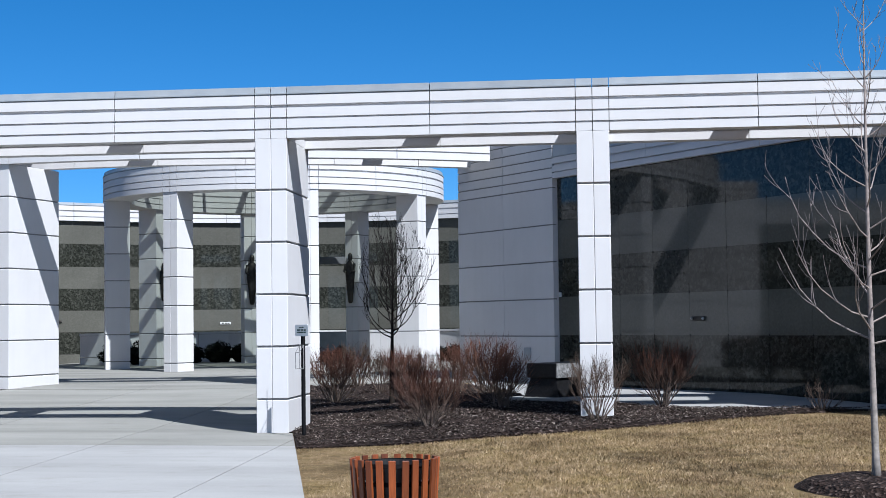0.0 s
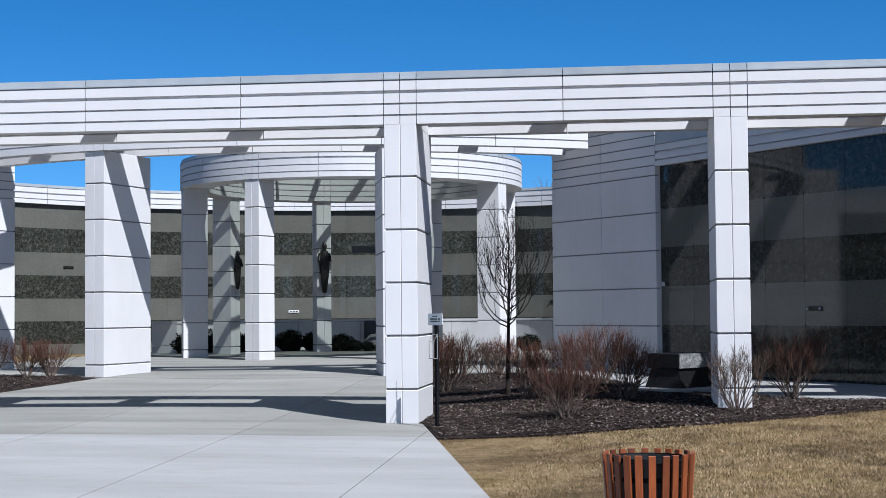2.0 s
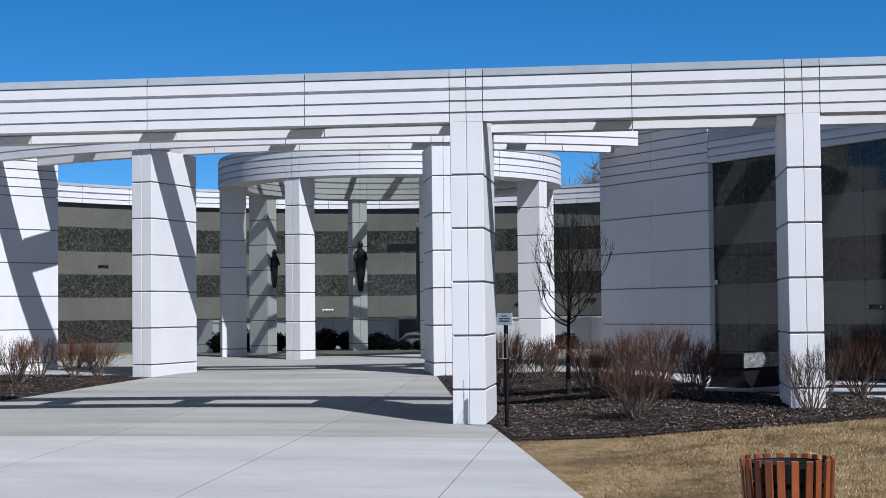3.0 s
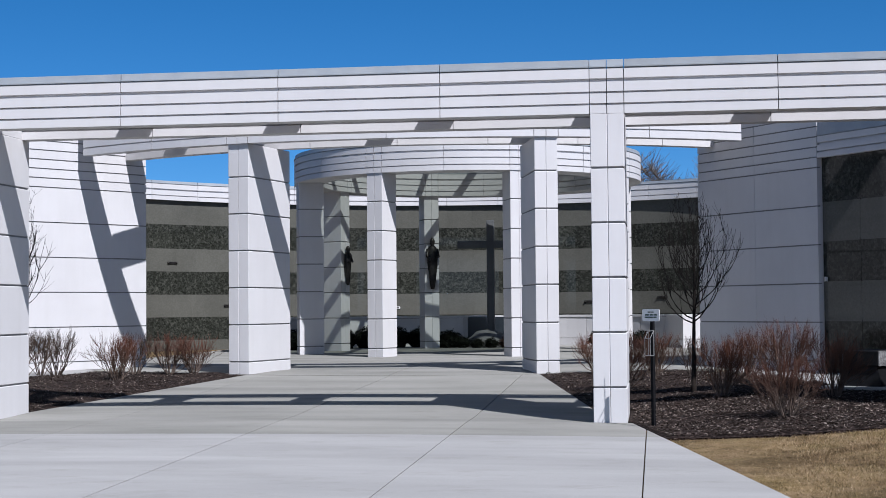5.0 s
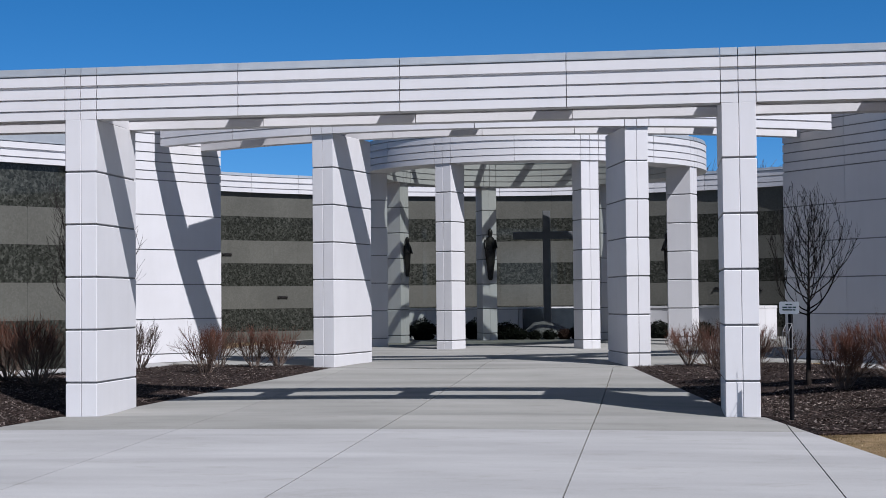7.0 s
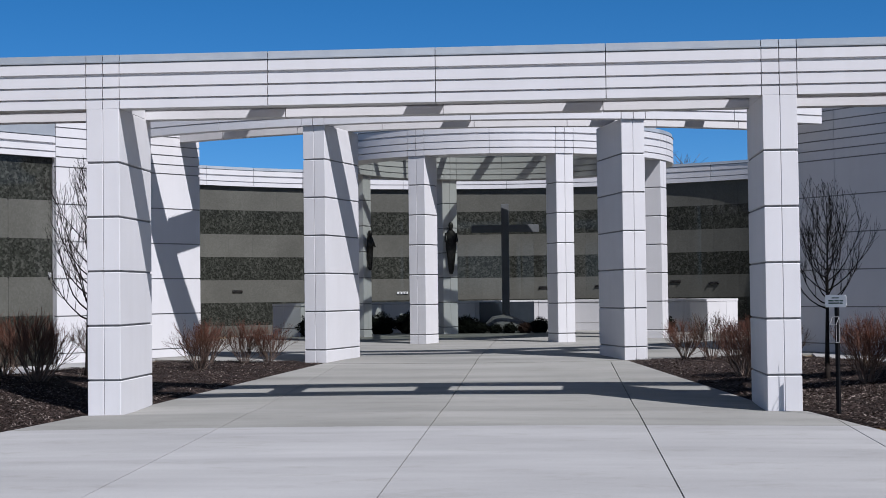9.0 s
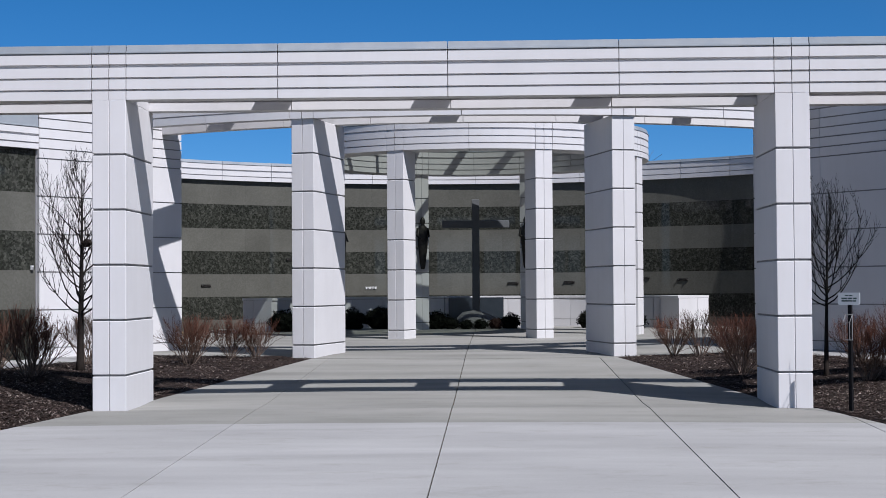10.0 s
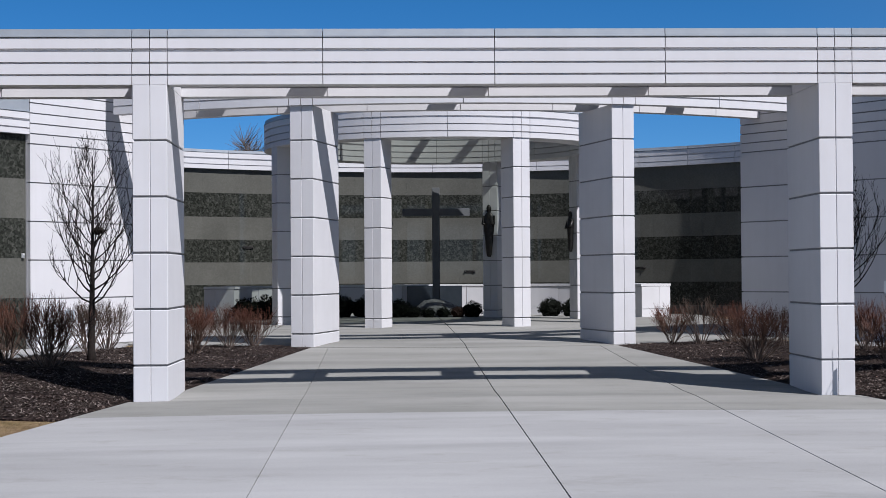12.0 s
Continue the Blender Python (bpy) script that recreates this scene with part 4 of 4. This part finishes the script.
# ---- bench ----
def stone_bench(m):
    bench = tagged(empty("bench", m), "black polished granite bench with rough pale grey sides", "bench")
    bm = bmesh.new()
    box(bm, -0.22, 0.22, -0.42, 0.42, 0.36, 0.62, 0.012)
    seat = part("seat", bm, M_STONE_D, bench)
    for x in (-0.224, 0.224):
        bm = bmesh.new()
        box(bm, x - 0.004, x + 0.004, -0.418, 0.418, 0.362, 0.618)
        part("rough_side", bm, M_STONE, seat, "rough pale grey split side")
    bm = bmesh.new()
    box(bm, -0.19, 0.19, -0.38, 0.38, 0.02, 0.358)
    for v in bm.verts:
        if v.co.z < 0.1:
            v.co.x *= 1.35
            v.co.y *= 1.12
    part("base_block", bm, M_STONE_D, bench)
    bm = bmesh.new()
    box(bm, -0.42, 0.42, -0.62, 0.62, -0.1, 0.018, 0.008)
    part("plinth", bm, M_CONC, bench, "pale concrete plinth")


stone_bench(pose(9.55, 4.0, ground_z(9.6, 3.9) + 0.05, 0, 0, -35.4) @ Matrix.Diagonal((1.5, 1.4, 1, 1)))


# ---- bronze figures on the rotunda's columns ----
def figure(name, seed, m, label):
    """A plain upright bronze relief figure: shoulders, head, long robe."""
    rnd = random.Random(seed)
    bm = bmesh.new()
    prof = [(0.0, 0.06, 0.05), (0.1, 0.09, 0.07), (0.3, 0.11, 0.08), (0.6, 0.14, 0.09), (0.85, 0.165, 0.1), (1.1, 0.185, 0.11), (1.32, 0.19, 0.1), (1.42, 0.13, 0.08), (1.48, 0.055, 0.06), (1.54, 0.075, 0.075), (1.62, 0.085, 0.085), (1.7, 0.06, 0.065), (1.74, 0.02, 0.02)]
    rings = []
    for z, a, b in prof:
        a *= 1.22
        rings.append([bm.verts.new((a * math.cos(k * math.tau / 16) * (1 + 0.14 * noise.noise(Vector((k * 0.9, z * 4, seed)))), b * math.sin(k * math.tau / 16) * (1 + 0.25 * noise.noise(Vector((k * 1.3, z * 3, seed + 5)))), z)) for k in range(16)])
    for r0, r1 in zip(rings, rings[1:]):
        for k in range(16):
            bm.faces.new((r0[k], r0[(k + 1) % 16], r1[(k + 1) % 16], r1[k]))
    bm.faces.new(rings[0])
    bm.faces.new(rings[-1])
    for s in (-1, 1):
        tube(bm, [Vector((s * 0.2, 0, 1.36)), Vector((s * 0.24, -0.06, 1.1)), Vector((s * 0.12, -0.15, 0.98 + 0.1 * rnd.random()))], [0.06, 0.055, 0.04], 7)
    ob = link_mesh(name, bm, M_BRONZE, smooth=True)
    ob.matrix_world = m
    return tagged(ob, label, "statue", "bronze figures")


for k, a in enumerate((-157.5, 157.5, -112.5, 112.5)):
    r = RING - 0.03 - 0.75 - 0.1
    s = 1.0 if abs(a) > 120 else 0.74
    figure("statue", k + 1, pose(CENTRE[0] + r * math.sin(radians(a)), CENTRE[1] - r * math.cos(radians(a)), 2.42 + 0.45 * (1 - s), 0, 0, a + 180) @ Matrix.Diagonal((0.84 * s, 0.9, s, 1)), "dark bronze robed figure fixed to a rotunda column")


# ---- plates and vases on the crypt fronts ----
def name_plate(m, pale, knob=None):
    ob = tagged(empty("crypt_plate", m), "pale plate with dark lettering on a granite crypt front" if pale else "small dark bronze plate with knobs on a granite crypt front", "plate", "crypt plates")
    bm = bmesh.new()
    box(bm, -0.2, 0.2, -0.03, -0.002, -0.045, 0.045, 0.006)
    part("plate", bm, M_SIGN if pale else M_BRONZE, ob)
    if pale:
        for x in (-0.1, 0.02, 0.12):
            bm = bmesh.new()
            box(bm, x - 0.04, x + 0.035, -0.033, -0.0305, -0.02, 0.02)
            part("text_bar", bm, M_BRONZE, ob, "dark bar of lettering")
    else:
        for x in (-0.17, 0.17):
            bm = bmesh.new()
            bmesh.ops.create_icosphere(bm, subdivisions=2, radius=0.03)
            bmesh.ops.translate(bm, verts=bm.verts, vec=(x, -0.04, 0.0))
            part("knob", bm, knob or M_BRONZE, ob, smooth=True)


for a, z, pale in ((-137.4, 1.92, False), (-151.3, 2.84, False), (-163.8, 1.8, True), (174.4, 1.94, False), (165.8, 1.96, False), (148.0, 2.02, False), (154.1, 2.09, False), (-127.9, 3.42, False)):
    name_plate(pose(BACK_C[0] + BACK_R * math.sin(radians(a)), BACK_C[1] - BACK_R * math.cos(radians(a)), z, 0, 0, a + 180), pale)
for side in (-1, 1):
    p, n = along(8.9, side), (side * UY, -UX)
    name_plate(pose(p[0] - 0.12 * n[0], p[1] - 0.12 * n[1], 1.73, 0, 0, -side * 54.6), False, M_STEEL)


# ---- rosettes at the corners of the side crypt fronts, small lamps at the ends of the white walls ----
bm = bmesh.new()
bmesh.ops.create_cone(bm, cap_ends=True, segments=8, radius1=0.022, radius2=0.012, depth=0.02, matrix=pose(0, -0.01, 0, 90, 0, 0))
rosette_mesh = bpy.data.meshes.new("rosette")
bm.to_mesh(rosette_mesh)
bm.free()
rosette_mesh.materials.append(M_BRONZE)
for side, wall in zip((-1, 1), [o for o in scene.objects if o.name.startswith("crypt_wall_side")]):
    n = (side * UY, -UX)
    for i in range(1, 9):
        for z in (1.4, 2.25, 3.1, 3.95):
            p = along(4.02 + 1.15 * i - 0.003, side)
            part_at("rosette", rosette_mesh, wall, pose(p[0] - 0.12 * n[0], p[1] - 0.12 * n[1], z, 0, 0, -side * 54.6))

for side in (-1, 1):
    p = along(4.12, side)
    n = (side * UY, -UX)
    ob = tagged(empty("wall_lamp", pose(p[0] - 0.12 * n[0], p[1] - 0.12 * n[1], 2.3, 0, 0, -side * 54.6)), "tiny white lamp fixture at the edge of the granite wall", "wall lamp", "wall lamps")
    bm = bmesh.new()
    box(bm, -0.03, 0.03, -0.06, -0.001, -0.05, 0.05, 0.008)
    part("housing", bm, M_SIGN, ob)
    bm = bmesh.new()
    box(bm, -0.02, 0.02, -0.066, -0.061, -0.04, 0.03, 0.002)
    part("lens", bm, M_STEEL, ob)


# ---- grey covers on the end walls ----
for side in (-1, 1):
    p = along(2.9, side)
    ob = tagged(empty("wall_cover", pose(p[0], p[1], 0.98, 0, 0, -side * 54.6)), "small grey metal cover plate on the white end wall", "cover plate", "wall covers")
    bm = bmesh.new()
    box(bm, -0.14, 0.14, -0.03, -0.002, -0.14, 0.14, 0.006)
    part("plate", bm, M_COPING, ob)
    bm = bmesh.new()
    box(bm, -0.11, 0.11, -0.036, -0.031, -0.11, 0.11, 0.002)
    part("lid", bm, M_COPING, ob)


# ---- loose stuff: bark chips on the beds, grass blades on the lawn ----
def inside(poly, x, y):
    hit = False
    for (x0, y0), (x1, y1) in zip(poly, poly[1:] + poly[:1]):
        if (y0 > y) != (y1 > y) and x < x0 + (y - y0) / (y1 - y0) * (x1 - x0):
            hit = not hit
    return hit


def chip_tone(nt, b):
    r = nt.nodes.new("ShaderNodeNewGeometry").outputs["Random Per Island"]
    nt.links.new(ramp(nt, r, (0.0, (0.011, 0.008, 0.006)), (0.6, (0.03, 0.02, 0.016)), (0.84, (0.075, 0.055, 0.046)), (1.0, (0.34, 0.29, 0.26))), b.inputs["Base Color"])


def blade_tone(nt, b):
    r = nt.nodes.new("ShaderNodeNewGeometry").outputs["Random Per Island"]
    c = ramp(nt, r, (0.0, (0.085, 0.062, 0.026)), (0.35, (0.19, 0.135, 0.068)), (0.75, (0.33, 0.235, 0.132)), (1.0, (0.54, 0.43, 0.29)))
    nt.links.new(worn(nt, place_of(nt), c), b.inputs["Base Color"])


M_CHIP = material("bark_chip", chip_tone, 0.9, 0.2)
M_BLADE = material("straw_blade", blade_tone, 0.9, 0.15)
rnd = random.Random(77)
BED = [(4.9, 1.8), (3.35, 10.1), (4.5, 10.35), (5.9, 10.9), (7.0, 10.8), (7.4, 10.1), (8.15, 8.0), (8.85, 4.3), (9.85, 3.1), (11.4, 2.2), (12.9, 1.75), (14.8, 1.65), (13.3, 1.1), (12.3, 0.2), (11.0, -0.95), (9.6, -1.95), (7.6, -2.25), (5.95, -2.15), (5.45, -0.1), (5.45, 1.8)]
for side in (-1, 1):
    vs, fs = [], []
    while len(fs) < 44000:
        x, y = rnd.uniform(3.3, 14.9), rnd.uniform(-2.3, 10.9) if rnd.random() < 0.4 else rnd.uniform(-2.3, 3.5)
        if not inside(BED, x, y):
            continue
        z = ground_z(x, y) + 0.045 + 0.03 * (noise.noise(Vector((side * x, y, 0)) * 1.3) + 0.5 * noise.noise(Vector((side * x, y, 0)) * 4.1))
        a, ln, w = rnd.uniform(0, math.tau), rnd.uniform(0.01, 0.034), rnd.uniform(0.004, 0.011)
        t, tilt = Vector((math.cos(a), math.sin(a), rnd.uniform(-0.3, 0.5))) * ln, rnd.uniform(-0.012, 0.012)
        s = Vector((-math.sin(a), math.cos(a), 0)) * w
        c, k = Vector((side * x, y, z)), len(vs)
        vs += [c - t - s, c + t - s * 0.6 + Vector((0, 0, tilt)), c + t + s * 0.7, c - t + s]
        fs.append((k, k + 1, k + 2, k + 3))
    me = bpy.data.meshes.new("bark_chips")
    me.from_pydata(vs, [], fs)
    me.materials.append(M_CHIP)
    tagged(new("bark_chips", me), "loose brown shredded bark chips on the planting bed", "bark chips", kind="stuff")

vs, fs = [], []
while len(fs) < 190000:
    side = 1 if rnd.random() < 0.93 else -1
    y = -13.5 + 15.5 * rnd.random() ** 0.75
    x = rnd.uniform(5.4, 16.5) if side > 0 else rnd.uniform(5.4, 9.0)
    if x < edge_x(y) + 0.03 or inside(BED, x, y) or y > 1.0 + 0.35 * (x - 13) and x > 12.4 or (x - 13.05) ** 2 + (y + 7.75) ** 2 < 0.75:
        continue
    if noise.noise(Vector((x * 2.1, y * 2.1, 4))) < -0.35 and rnd.random() < 0.6:
        continue
    a, h, w = rnd.uniform(0, math.tau), rnd.uniform(0.016, 0.04), rnd.uniform(0.003, 0.0055)
    c = Vector((side * x, y, ground_z(x, y) - 0.032))
    s = Vector((math.cos(a), math.sin(a), 0)) * w
    t = Vector((rnd.uniform(-1, 1), rnd.uniform(-1, 1), 0)) * h * 0.9 + Vector((0, 0, h))
    k = len(vs)
    vs += [c - s, c + s, c + t]
    fs.append((k, k + 1, k + 2))
me = bpy.data.meshes.new("grass_blades")
me.from_pydata(vs, [], fs)
me.materials.append(M_BLADE)
tagged(new("grass_blades", me), "dry straw-coloured dormant grass blades on the lawn", "grass", kind="stuff")
